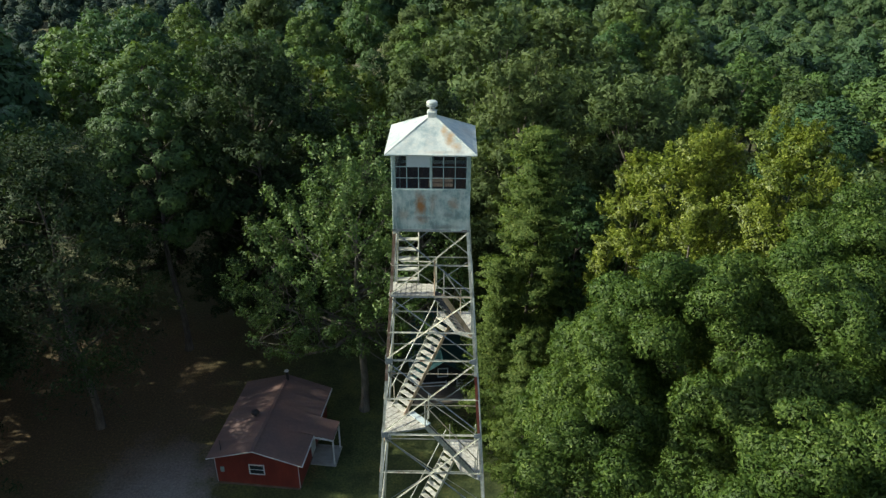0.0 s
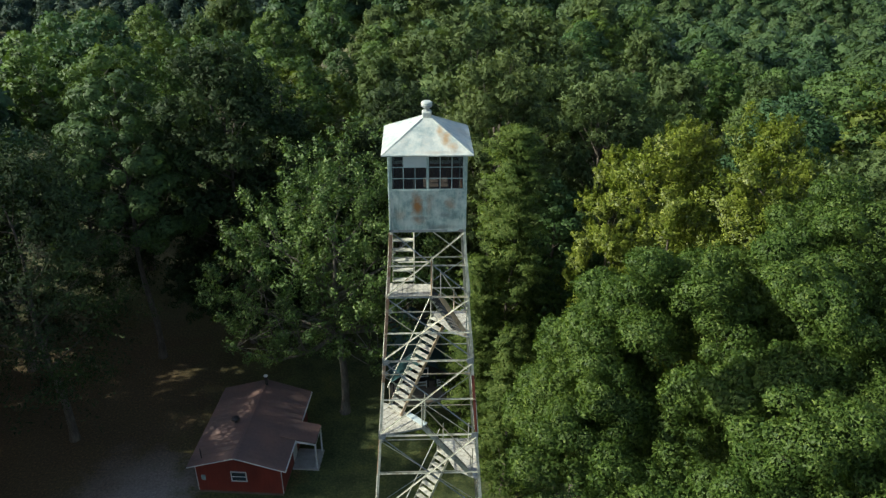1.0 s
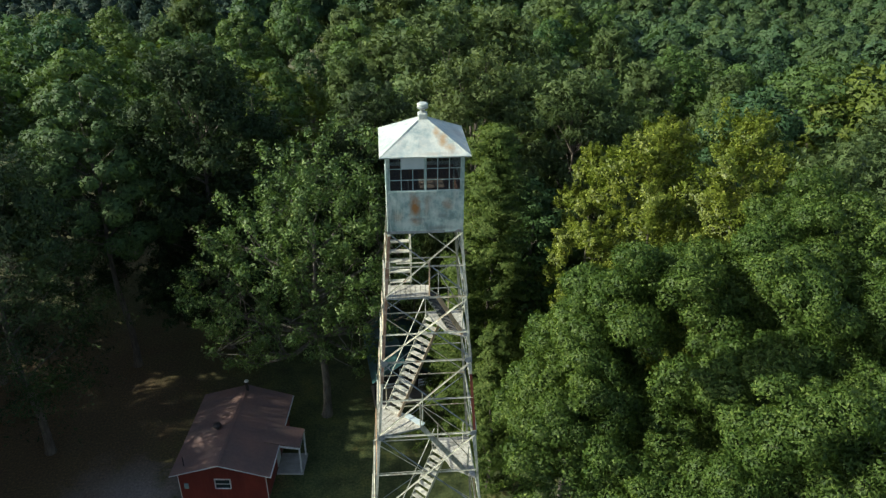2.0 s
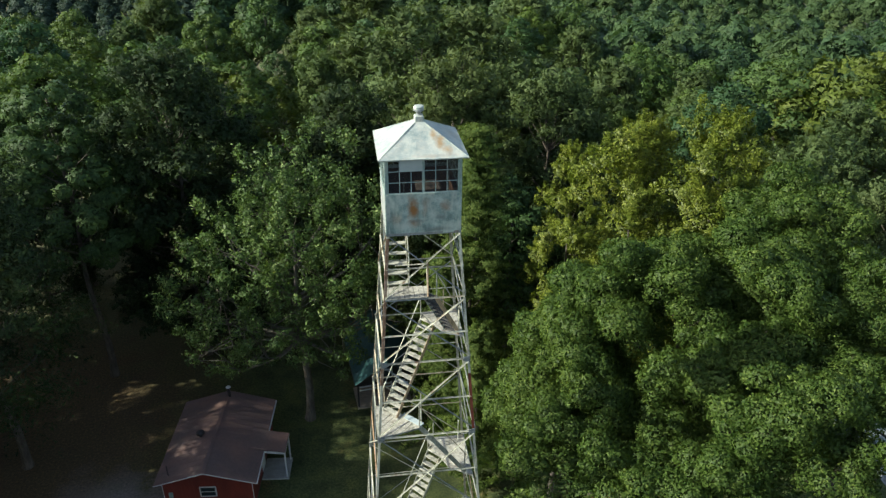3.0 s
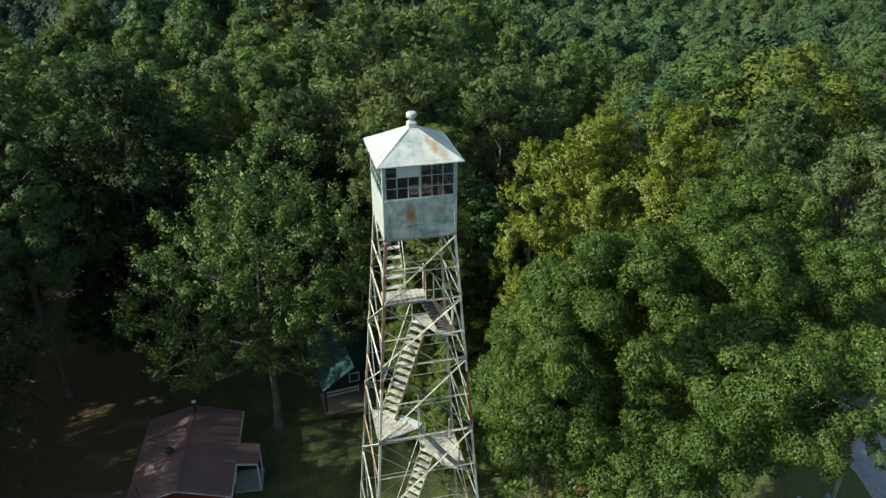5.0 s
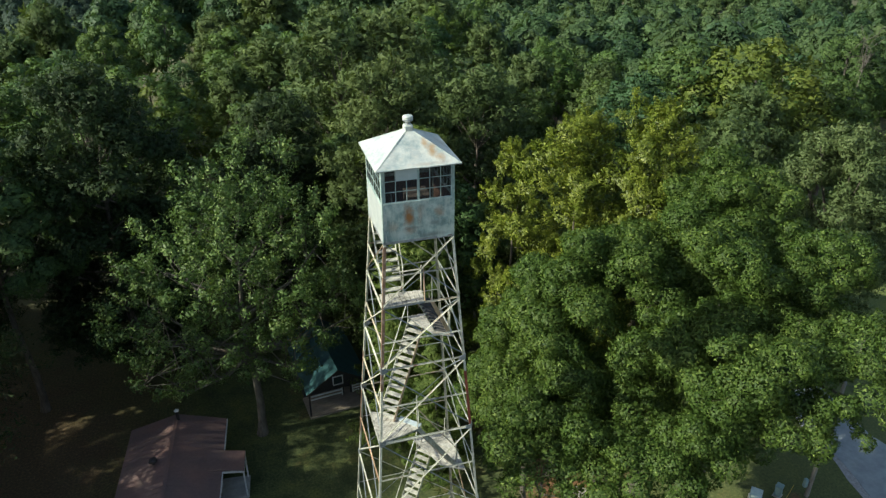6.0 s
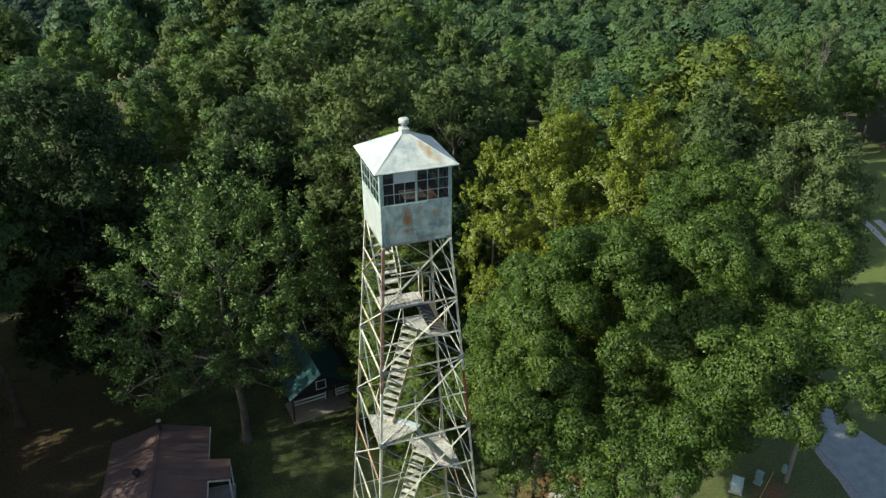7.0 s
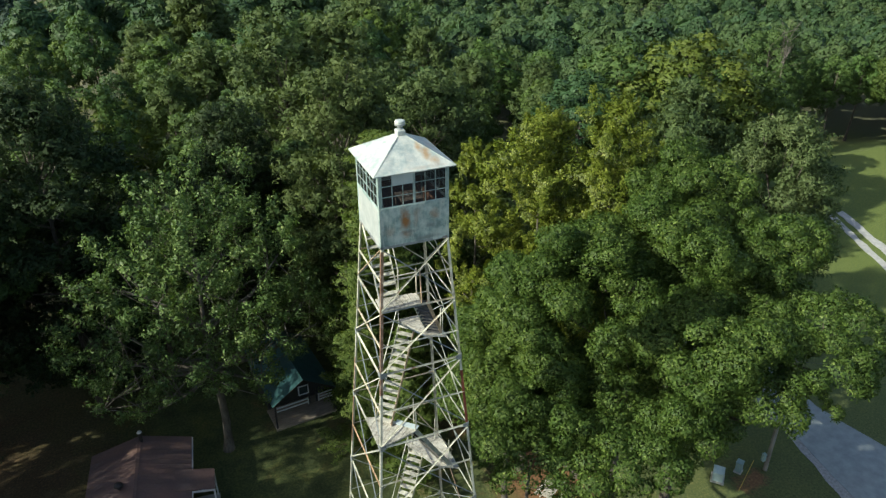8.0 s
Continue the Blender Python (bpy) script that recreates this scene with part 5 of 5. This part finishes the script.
BIG = "big broadleaf tree with dense bright green lobed foliage"
OAK = {"rc": 0.46, "leaves": 500, "cover": 1.15, "aspect": 0.6, "flat": 0.9, "whole": 0.15, "own": 0.3, "loose": 0.6, "ragged": 0.08, "twigs": 3, "knots": {"rc": 1.12, "spread": 3.8, "rough": 0.21, "cull": 0.95, "under": -0.4}, "place": {"spread": 3.0, "rough": 0.14, "cull": 0.85}}
for k, (x, y, H, r0, label, heads) in enumerate([
    (11.8, 3.0, 24.2, 0.42, BIG + " beside the tower", [
        (14.0, 2.4, 17.0, 23.9, 2.7), (12.6, 7.0, 16.0, 22.2, 2.7), (8.8, 5.2, 16.0, 22.8, 2.5), (10.6, 1.4, 14.5, 20.9, 2.6), (12.4, -2.2, 17.0, 21.8, 2.3),
        # the last two low heads are added to shade ground by the cabinets
        (11.4, 4.2, 18.0, 23.2, 2.3), (7.6, -1.4, 14.6, 18.4, 2.1), (9.6, -2.2, 15.0, 19.2, 2.1), (11.7, 2.4, 12.2, 17.2, 3.1), (9.8, 3.0, 11.5, 16.5, 2.8), (11.9, 7.0, 7.4, 13.0, 2.5), (10.0, 9.6, 9.4, 14.0, 2.0)]),
    (17.0, 4.6, 25.0, 0.36, BIG, [
        (17.2, 7.0, 18.0, 25.0, 2.5), (17.6, 1.8, 17.0, 23.8, 2.4), (15.6, 5.6, 18.0, 24.7, 2.2), (15.4, -1.5, 18.2, 21.6, 1.8), (14.2, -4.3, 18.3, 20.2, 1.0), (15.6, -3.8, 18.9, 20.8, 1.1), (17.2, -2.6, 19.4, 21.6, 1.1), (18.6, 4.4, 15.0, 22.6, 2.6), (17.0, 4.5, 10.0, 18.0, 3.8)]),
    (7.0, 5.4, 20.4, 0.28, BIG, [(6.6, 3.2, 14.0, 20.0, 2.1), (6.2, 6.4, 11.0, 17.6, 2.3), (8.4, 8.4, 12.0, 18.6, 2.4)]),
    (5.6, 0.9, 18.4, 0.24, BIG, [(4.7, 0.5, 14.6, 17.2, 1.6), (6.4, 1.8, 13.4, 18.2, 2.0), (6.6, -0.8, 14.0, 16.6, 1.7)])]):
    leaf_tree("broadleaf_tree", label, "tree", (x, y), 11 + k, about((x, y), [(*h[:4], h[4] * 0.84) for h in heads]), H, LEAF_OAK, r0=r0, **OAK)
GOLD = "tall broadleaf tree with yellowing glossy leaves"
GK = {"aspect": 0.5, "droop": 0.5, "gap": 0.15, "lobe": 0.34, "tufts": 16, "tuft": 0.32, "core": 0.5, "shoot": 2.0, "up": 0.8}
tree("yellowing_tree", GOLD, "tree", (12.6, 13.4), 21, "tall", 25.4, 4.3, 8.0, 30, 62000, 0.15, LEAF_GOLD, r0=0.26, **GK)
tree("yellowing_tree", GOLD, "tree", (15.9, 11.4), 22, "tall", 26.3, 4.2, 9.0, 30, 60000, 0.15, LEAF_GOLD, r0=0.27, **GK)
tree("yellowing_tree", GOLD, "tree", (10.6, 17.6), 23, "tall", 22.6, 3.0, 8.0, 20, 36000, 0.15, LEAF_GOLD, r0=0.22, **GK)
tree("yellowing_tree", GOLD, "tree", (20.0, 14.5), 24, "tall", 22.5, 4.0, 8.0, 24, 40000, 0.16, LEAF_GOLD, r0=0.24, **GK)
leaf_tree("spreading_tree", "open spreading tree with grey-green leaves and pale limbs", "tree", (-5.8, 23.2), 31, about((-5.8, 23.2), [(*h[:4], h[4] * 0.84) for h in [
    (-8.0, 24.6, 13.0, 20.0, 1.4), (-5.1, 26.2, 13.0, 20.6, 1.4), (-2.4, 26.4, 13.0, 20.4, 1.3), (-6.4, 24.6, 12.0, 18.8, 1.7), (-0.6, 23.6, 11.5, 18.0, 1.7), (-3.6, 24.4, 12.0, 18.6, 1.7), (-10.2, 24.0, 10.5, 17.6, 1.7),
    (-8.6, 22.8, 10.0, 16.6, 2.2), (-5.6, 22.4, 10.5, 17.0, 2.3), (-2.6, 22.6, 9.5, 16.0, 2.2), (-12.0, 24.0, 9.5, 14.8, 1.8), (0.6, 22.8, 8.5, 14.0, 1.6), (-7.0, 25.8, 8.0, 16.0, 2.8), (-3.0, 25.6, 8.0, 16.0, 2.6),
    (-13.0, 23.0, 7.5, 13.0, 1.7), (-10.6, 22.0, 7.0, 12.8, 2.1), (-7.6, 21.2, 7.0, 12.6, 2.2), (-4.4, 21.0, 6.8, 12.4, 2.1), (-1.8, 21.4, 7.0, 11.6, 1.7), (1.2, 22.4, 7.6, 11.6, 1.3),
    (-12.2, 22.4, 5.4, 9.2, 1.4), (-9.0, 21.4, 5.6, 9.0, 1.4), (-6.2, 21.2, 6.4, 9.4, 1.3), (-2.8, 21.0, 5.4, 8.4, 1.2), (-10.4, 22.2, 4.4, 6.8, 0.7)]]), 19.6, LEAF_GREY,
    0.46, 170, BARK_PALE, 0.32, twigs=5, fork=0.5, thin=0.42, place={"spread": 7.6, "rough": 0.26, "under": -0.5, "cull": 0.95}, aspect=0.6, flat=0.9, whole=0.2, own=0.35, shoot=1.8, loose=0.6, ragged=0.2, cover=1.5)
tree("cedar_tree", "feathery dark cedar tree behind the tower", "conifer", (5.6, 20.5), 41, "cone", 23.2, 4.6, 0.6, 60, 60000, 0.22, LEAF_CEDAR, r0=0.22, lobe=0.40, tufts=10, flat=0.32, aspect=0.3, droop=0.3, core=0.55, tuft=0.36, shoot=2.2, up=0.1)
tree("cedar_tree", "small feathery yellow-green cedar beside the tower foot", "conifer", (5.0, 14.8), 42, "cone", 13.0, 2.7, 0.2, 34, 26000, 0.20, LEAF_CEDAR, r0=0.14, lobe=0.42, tufts=10, flat=0.35, aspect=0.3, droop=0.3, core=0.6, tuft=0.36, shoot=2.2, up=0.1)
tree("cedar_tree", "feathery yellow-green cedar close behind the tower", "conifer", (3.5, 18.9), 43, "cone", 15.5, 3.3, 0.2, 40, 34000, 0.20, LEAF_CEDAR, r0=0.16, lobe=0.42, tufts=10, flat=0.35, aspect=0.3, droop=0.3, core=0.6, tuft=0.36, shoot=2.2, up=0.1)
PINE = "tall pine with flat feathery tiers of needles"
PK = {"lobe": 0.36, "tufts": 12, "flat": 0.42, "aspect": 0.36, "droop": 0.15, "core": 0.55, "whole": 0.9, "tuft": 0.36, "shoot": 2.0, "up": 0.2, "own": 0.35}
NEEDLE = {"aspect": 0.5, "flat": 0.62, "whole": 0.35, "own": 0.2, "loose": 0.5, "ragged": 0.16, "shoot": 1.3, "cover": 1.25, "place": {"spread": 3.4, "rough": 0.25, "under": -0.5, "cull": 0.7}}
for i, (x, y, top, rad) in enumerate([(-14.4, 32.5, 25.4, 6.0), (5.2, 28.6, 25.6, 5.0), (13.8, 33.5, 22.5, 4.8), (-2.0, 35.5, 21.5, 4.8), (9.4, 39.0, 22.0, 5.2)]):
    # the first and fourth pine carry background shade in their needle colour
    leaf_tree("pine_tree", PINE, "conifer", (x, y), 50 + i, pine_heads(np.random.default_rng(50 + i), rad, 4.5, top, 56), top, LEAF_SHADED_PINE if i in (0, 3) else LEAF_PINE, 0.55, 76, r0=0.3, twigs=1, **NEEDLE)
SHADE = "dense forest tree at the edge of the clearing"
for i, (x, y, top, rad, base) in enumerate([(-21.5, 30.5, 23.4, 5.2, 9.5), (-31.5, 29.0, 21.5, 5.2, 9.0)]):
    leaf_tree("forest_tree", SHADE, "tree", (x, y), 60 + i, dome_heads(np.random.default_rng(60 + i), rad, base, top, 15), top, WOODLAND[0][2], 0.8, 260, cover=2.1, whole=0.3, own=0.12, loose=0.22, ragged=0.04, place={"spread": 4.0, "rough": 0.22, "cull": 0.9})
# pines added for shade, some unseen; one fills a shaded gap with dark needles
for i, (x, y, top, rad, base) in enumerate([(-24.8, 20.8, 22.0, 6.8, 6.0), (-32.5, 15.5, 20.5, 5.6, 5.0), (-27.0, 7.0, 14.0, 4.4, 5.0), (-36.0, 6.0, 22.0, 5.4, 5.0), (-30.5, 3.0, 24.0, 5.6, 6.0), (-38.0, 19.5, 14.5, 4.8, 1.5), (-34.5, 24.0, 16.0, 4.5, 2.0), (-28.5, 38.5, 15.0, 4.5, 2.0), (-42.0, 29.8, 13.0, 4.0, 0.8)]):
    tree("shade_pine", "dense pine shading the clearing, shade put into its needle colour", "conifer", (x, y), 64 + i, "round", top, rad, base, 44, 21000, 0.32, LEAF_SHADED_PINE, r0=0.3, **dict(PK, flat=0.6, tuft=0.4))
leaf_tree("round_tree", "tall rounded pale olive pine at the edge of the lawn", "conifer", (28.9, 11.9), 71, pine_heads(np.random.default_rng(71), 4.0, 10.0, 23.7, 46, 0.34, 0.62), 23.7, LEAF_OLIVE, 0.46, 170, r0=0.3, twigs=1, **NEEDLE)

# woods further off: a few grown trees, set again and again with other turns and sizes
WOOD, WPINE = "rounded broadleaf tree in the woods behind the clearing", "dark feathery pine in the woods behind the clearing"
SETS = []
for n, (dist, heads, rc, leaves, seed) in enumerate([(75, 12, 0.66, 190, 80), (112, 11, 0.72, 120, 100), (999, 10, 0.85, 70, 120)]):
    pool = []
    for i in range(8):
        top, rad = (18.0, 19.5, 16.5, 18.5, 17.0, 19.0, 19.0, 18.0)[i], (4.0, 3.6, 4.5, 3.9, 4.2, 3.7, 3.9, 4.1)[i]
        where = (-60 - 14 * i, -160 - 20 * n)
        if i < 6:
            leaf = WOODLAND[n][(0, 0, 1, 2, 0, 2)[i]]
            pool.append(leaf_tree("woodland_tree", WOOD, "tree", where, seed + i, dome_heads(np.random.default_rng(seed + i), rad, 3.0 if n == 0 else 7.0, top, heads), top, leaf, rc, leaves, r0=0.26, group="woodland trees", twigs=0, aspect=0.75, cover=1.25, whole=0.3, own=0.15, loose=0.6, ragged=0.08, place={"under": -0.3, "rough": 0.2, "spread": 4.0, "cull": 0.9}))
        else:
            pool.append(leaf_tree("woodland_pine", WPINE, "conifer", where, seed + i, pine_heads(np.random.default_rng(seed + i), rad, 5.0, top, 44), top, LEAF_PINE, (0.62, 0.75, 0.9)[n], (60, 46, 34)[n], r0=0.24, group="woodland trees", twigs=0, **NEEDLE))
    SETS.append((dist, pool))

LAWN = [(22, -40), (24, 8), (30, 15), (35, 20), (41, 27), (50, 35), (63, 46), (77, 57), (88, 67), (94, 64), (97, 58), (97, 50), (101, 40), (110, -40)]
CLEARING = [(-33, -40), (-33, 30), (-26, 36), (-10, 33), (2, 33), (8, 24), (10, 16), (24, 10), (24, -40)]


def inside(x, y, poly):
    hit = False
    for (x0, y0), (x1, y1) in zip(poly, poly[1:] + poly[:1]):
        if (y0 > y) != (y1 > y) and x < (x1 - x0) * (y - y0) / (y1 - y0) + x0:
            hit = not hit
    return hit


STRAYS = [(101.5, 56.0, 2, 1.0), (107.0, 50.0, 3, 0.95), (93.0, 69.0, 0, 0.95), (98.5, 66.0, 4, 0.9), (82.5, 36.0, 5, 0.5), (90.5, 39.5, 0, 0.8)]     # trees on the far side of the lawn
def beyond(x, y):
    """Past the brow where the land drops away towards -x."""
    return x < -22 and y > 45 and y > 68 + (x + 52) * 1.75


taken = [(x, y, 7) for x, y, i, k in STRAYS] + [(o.location.x, o.location.y, 3.6) for o in scene.objects if o.get("category") in ("tree", "conifer") and o.location.y > -120]
spots, shade_belt = [], []
rs = random.Random(5)
NAMED = [(-33, 58, 3, 1.2), (-37, 52.5, 0, 1.25), (-30, 65, 2, 1.2), (-38.5, 62, 1, 1.1), (-20, 49.5, 0, 1.24), (-27, 45.5, 4, 1.36), (-12.5, 45, 1, 1.2), (-2, 51, 4, 1.02), (5, 46.5, 6, 1.26), (10.5, 50, 7, 1.3), (14.5, 42, 6, 1.12), (22, 79, 5, 0.98),
         (2, 93, 3, 0.9), (-3.5, 81, 0, 1.0), (31, 38, 3, 1.1), (40.5, 45, 4, 1.18), (46, 41, 2, 1.32), (55.5, 98, 5, 1.0), (52.5, 81, 0, 1.0), (57, 108, 3, 1.0)]     # the trees that stand out, with their kind and size
taken += [(x, y, 8.0) for x, y, i, k in NAMED]
for _ in range(9000):
    x, y = rs.uniform(-120, 150), rs.uniform(-45, 150)
    r = math.hypot(x, y + 19)
    if r > 150 or inside(x, y, LAWN) or inside(x, y, CLEARING) or (y > 45 and x < -46 + 0.15 * (y - 53)):
        continue
    if abs(math.degrees(math.atan2(x + 3, y + 19)) - 11) > 58 and not -75 < x < -30:
        continue
    if beyond(x, y):
        continue
    gap = 6.5
    if any((x - a) ** 2 + (y - c) ** 2 < ((g + gap) / 2 + 0.3) ** 2 for a, c, g in taken):
        continue
    taken.append((x, y, gap))
    (shade_belt if x < -38 and y < 22 else spots).append((x, y, r))
spots.sort(key=lambda s: s[2])
near = [s for s in spots if s[2] < 128 or (s[2] < 140 and s[0] > 78)]
far = [s for s in spots if s not in near]
used = set()


def set_tree(src, x, y, k, wide=1.0):
    """Sets a grown tree, or a copy of it, at a place in the woods."""
    m = Matrix.Translation((x, y, height(x, y) - 0.2)) @ Matrix.Rotation(rs.uniform(0, math.tau), 4, "Z")
    size = Matrix.Diagonal((k * wide * rs.uniform(0.94, 1.12), k * wide * rs.uniform(0.94, 1.12), k * rs.uniform(0.97, 1.05), 1))
    if src.name not in used:
        used.add(src.name)
        src.matrix_basis = m @ size
    else:
        copy_thing(src, m).matrix_basis = m @ size


for x, y, i, k in NAMED:
    set_tree(next(p for d, p in SETS if math.hypot(x, y + 19) < d)[i], x, y, k, 1.16)
for x, y, r in near:
    edge = any(inside(x + dx, y + dy, LAWN) for dx, dy in ((9, 0), (-9, 0), (0, 9), (0, -9), (6, -6)))
    pool = SETS[0][1] if edge and r < 140 else next(p for d, p in SETS if r < d)
    set_tree(rs.choice(pool), x, y, rs.uniform(0.78, 1.14))

for x, y, i, k in STRAYS:
    c = copy_thing(SETS[0][1][i], Matrix.Translation((x, y, height(x, y))) @ Matrix.Rotation(x, 4, "Z"))
    c.scale = (k, k, k)

snag = tagged(empty("dead_tree", (72.0, 53.0, height(72.0, 53.0))), "bare pale dead tree standing among the green crowns", "tree")
g = np.random.default_rng(300)
tips = [(g.uniform(-2.4, 2.4), g.uniform(-2.4, 2.4), g.uniform(14, 20)) for _ in range(40)]
part("trunk", boughs(g, [(g.uniform(-1.6, 1.6), g.uniform(-1.6, 1.6), z, z + 3.0, 1.0) for z in (12.0, 13.0, 14.0, 15.0, 16.0, 17.0)], tips, 20.0, 0.26, twigs=8, thin=0.5), BARK_PALE, snag, "bare weathered trunk and branches")

# far woods: one joined canopy, with unseen trees added to shade the clearing
rng = np.random.default_rng(7)
def simple_crown(seed, R, z0, H, heads, rc, leaves):
    g = np.random.default_rng(seed)
    return foliage(g, *bunches(g, dome_heads(g, R, z0, H, heads), rc, under=-0.15, spread=3.0, rough=0.18), leaves, 2.0, 0.9, whole=0.4, own=0.1, under=-0.1, loose=0.2, ragged=0.04)


fine = [simple_crown(200 + i, 4.0, 8.0, 17.5, 9, 1.0, 36) for i in range(6)]
coarse = [simple_crown(210 + i, 4.3, 8.0, 17.5, 8, 1.25, 20) for i in range(6)]
# trees at far left and behind the camera are unseen, added to block light
pts = [(x, y, fine) for x, y, r in far] + [(x, y, coarse) for x, y, r in shade_belt]
pts += [(rng.uniform(-70, 70), rng.uniform(-75, -42), fine) for _ in range(48)]
# unseen tall trees added sunward for shade, with a lane left for sunlight
tall = []
while len(tall) < 28:
    x, y = rng.uniform(-62, -14), rng.uniform(-34, 15)
    if x < -31 - 0.56 * (y + 5) and abs(y - 21.2 - 0.287 * x) > 1.5 and all((x - a) ** 2 + (y - c) ** 2 > 30 for a, c in tall):
        tall.append((x, y))
# more unseen trees, added to shade the left edge
tall += [(-37.5, 27.5), (-42, 33), (-46, 38), (-40, 41), (-50, 34)]
pts += [(x, y, fine) for x, y in tall]
for ring in range(18):
    r = 152 + ring * (10.5 + 0.32 * ring)
    a = radians(-48)
    while a < radians(66):
        a += 6.8 / r * rng.uniform(0.75, 1.3)
        q = r + rng.uniform(-6, 6)
        if beyond(q * math.sin(a), q * math.cos(a) - 19):
            continue
        pts.append((q * math.sin(a), q * math.cos(a) - 19, coarse))
for _ in range(60):
    x, y = rng.uniform(-110, -46), rng.uniform(48, 110)
    if x < -50 + 0.15 * (y - 53) and not beyond(x, y):
        pts.append((x, y, fine))


def joined(name, trees, leaf, label):
    """One mesh of many crowns, each (x, y, crown, size)."""
    bits, ways = [], []
    for x, y, (c, w), k in trees:
        a = rng.uniform(0, math.tau)
        rot = np.array([[math.cos(a), -math.sin(a), 0], [math.sin(a), math.cos(a), 0], [0, 0, 1]])
        bits.append((c * k) @ rot.T + np.array([x, y, height(x, y)]))
        ways.append(w @ rot.T)
    tagged(part(name, blades(name, np.concatenate(bits), np.concatenate(ways)), leaf), label, "woods", kind="stuff")


woods = [(x, y, base[rng.integers(len(base))], rng.uniform(0.8, 1.2) * (1.45 if (x, y) in tall else 1)) for x, y, base in pts]
kinds = rng.choice(3, len(woods), p=(0.46, 0.27, 0.27))
for k, (leaf, label) in enumerate(((LEAF_FAR, "continuous dark green canopy of distant woods, with unseen shade trees added"), (LEAF_FAR_WARM, "olive green crowns scattered through the distant woods and added unseen shade trees"), (LEAF_FAR_COOL, "blue-green crowns scattered through the distant woods and added unseen shade trees"))):
    joined("far_woods", [w for w, n in zip(woods, kinds) if n == k], leaf, label)
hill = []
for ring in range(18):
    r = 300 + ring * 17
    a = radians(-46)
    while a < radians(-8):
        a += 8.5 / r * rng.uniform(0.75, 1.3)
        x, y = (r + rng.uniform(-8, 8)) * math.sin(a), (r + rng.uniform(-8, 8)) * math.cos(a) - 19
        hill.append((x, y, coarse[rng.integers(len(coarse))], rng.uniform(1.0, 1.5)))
joined("hill_woods", hill, LEAF_HAZY_HILL, "dark wooded hillside far beyond the brow, haze put into its colour")
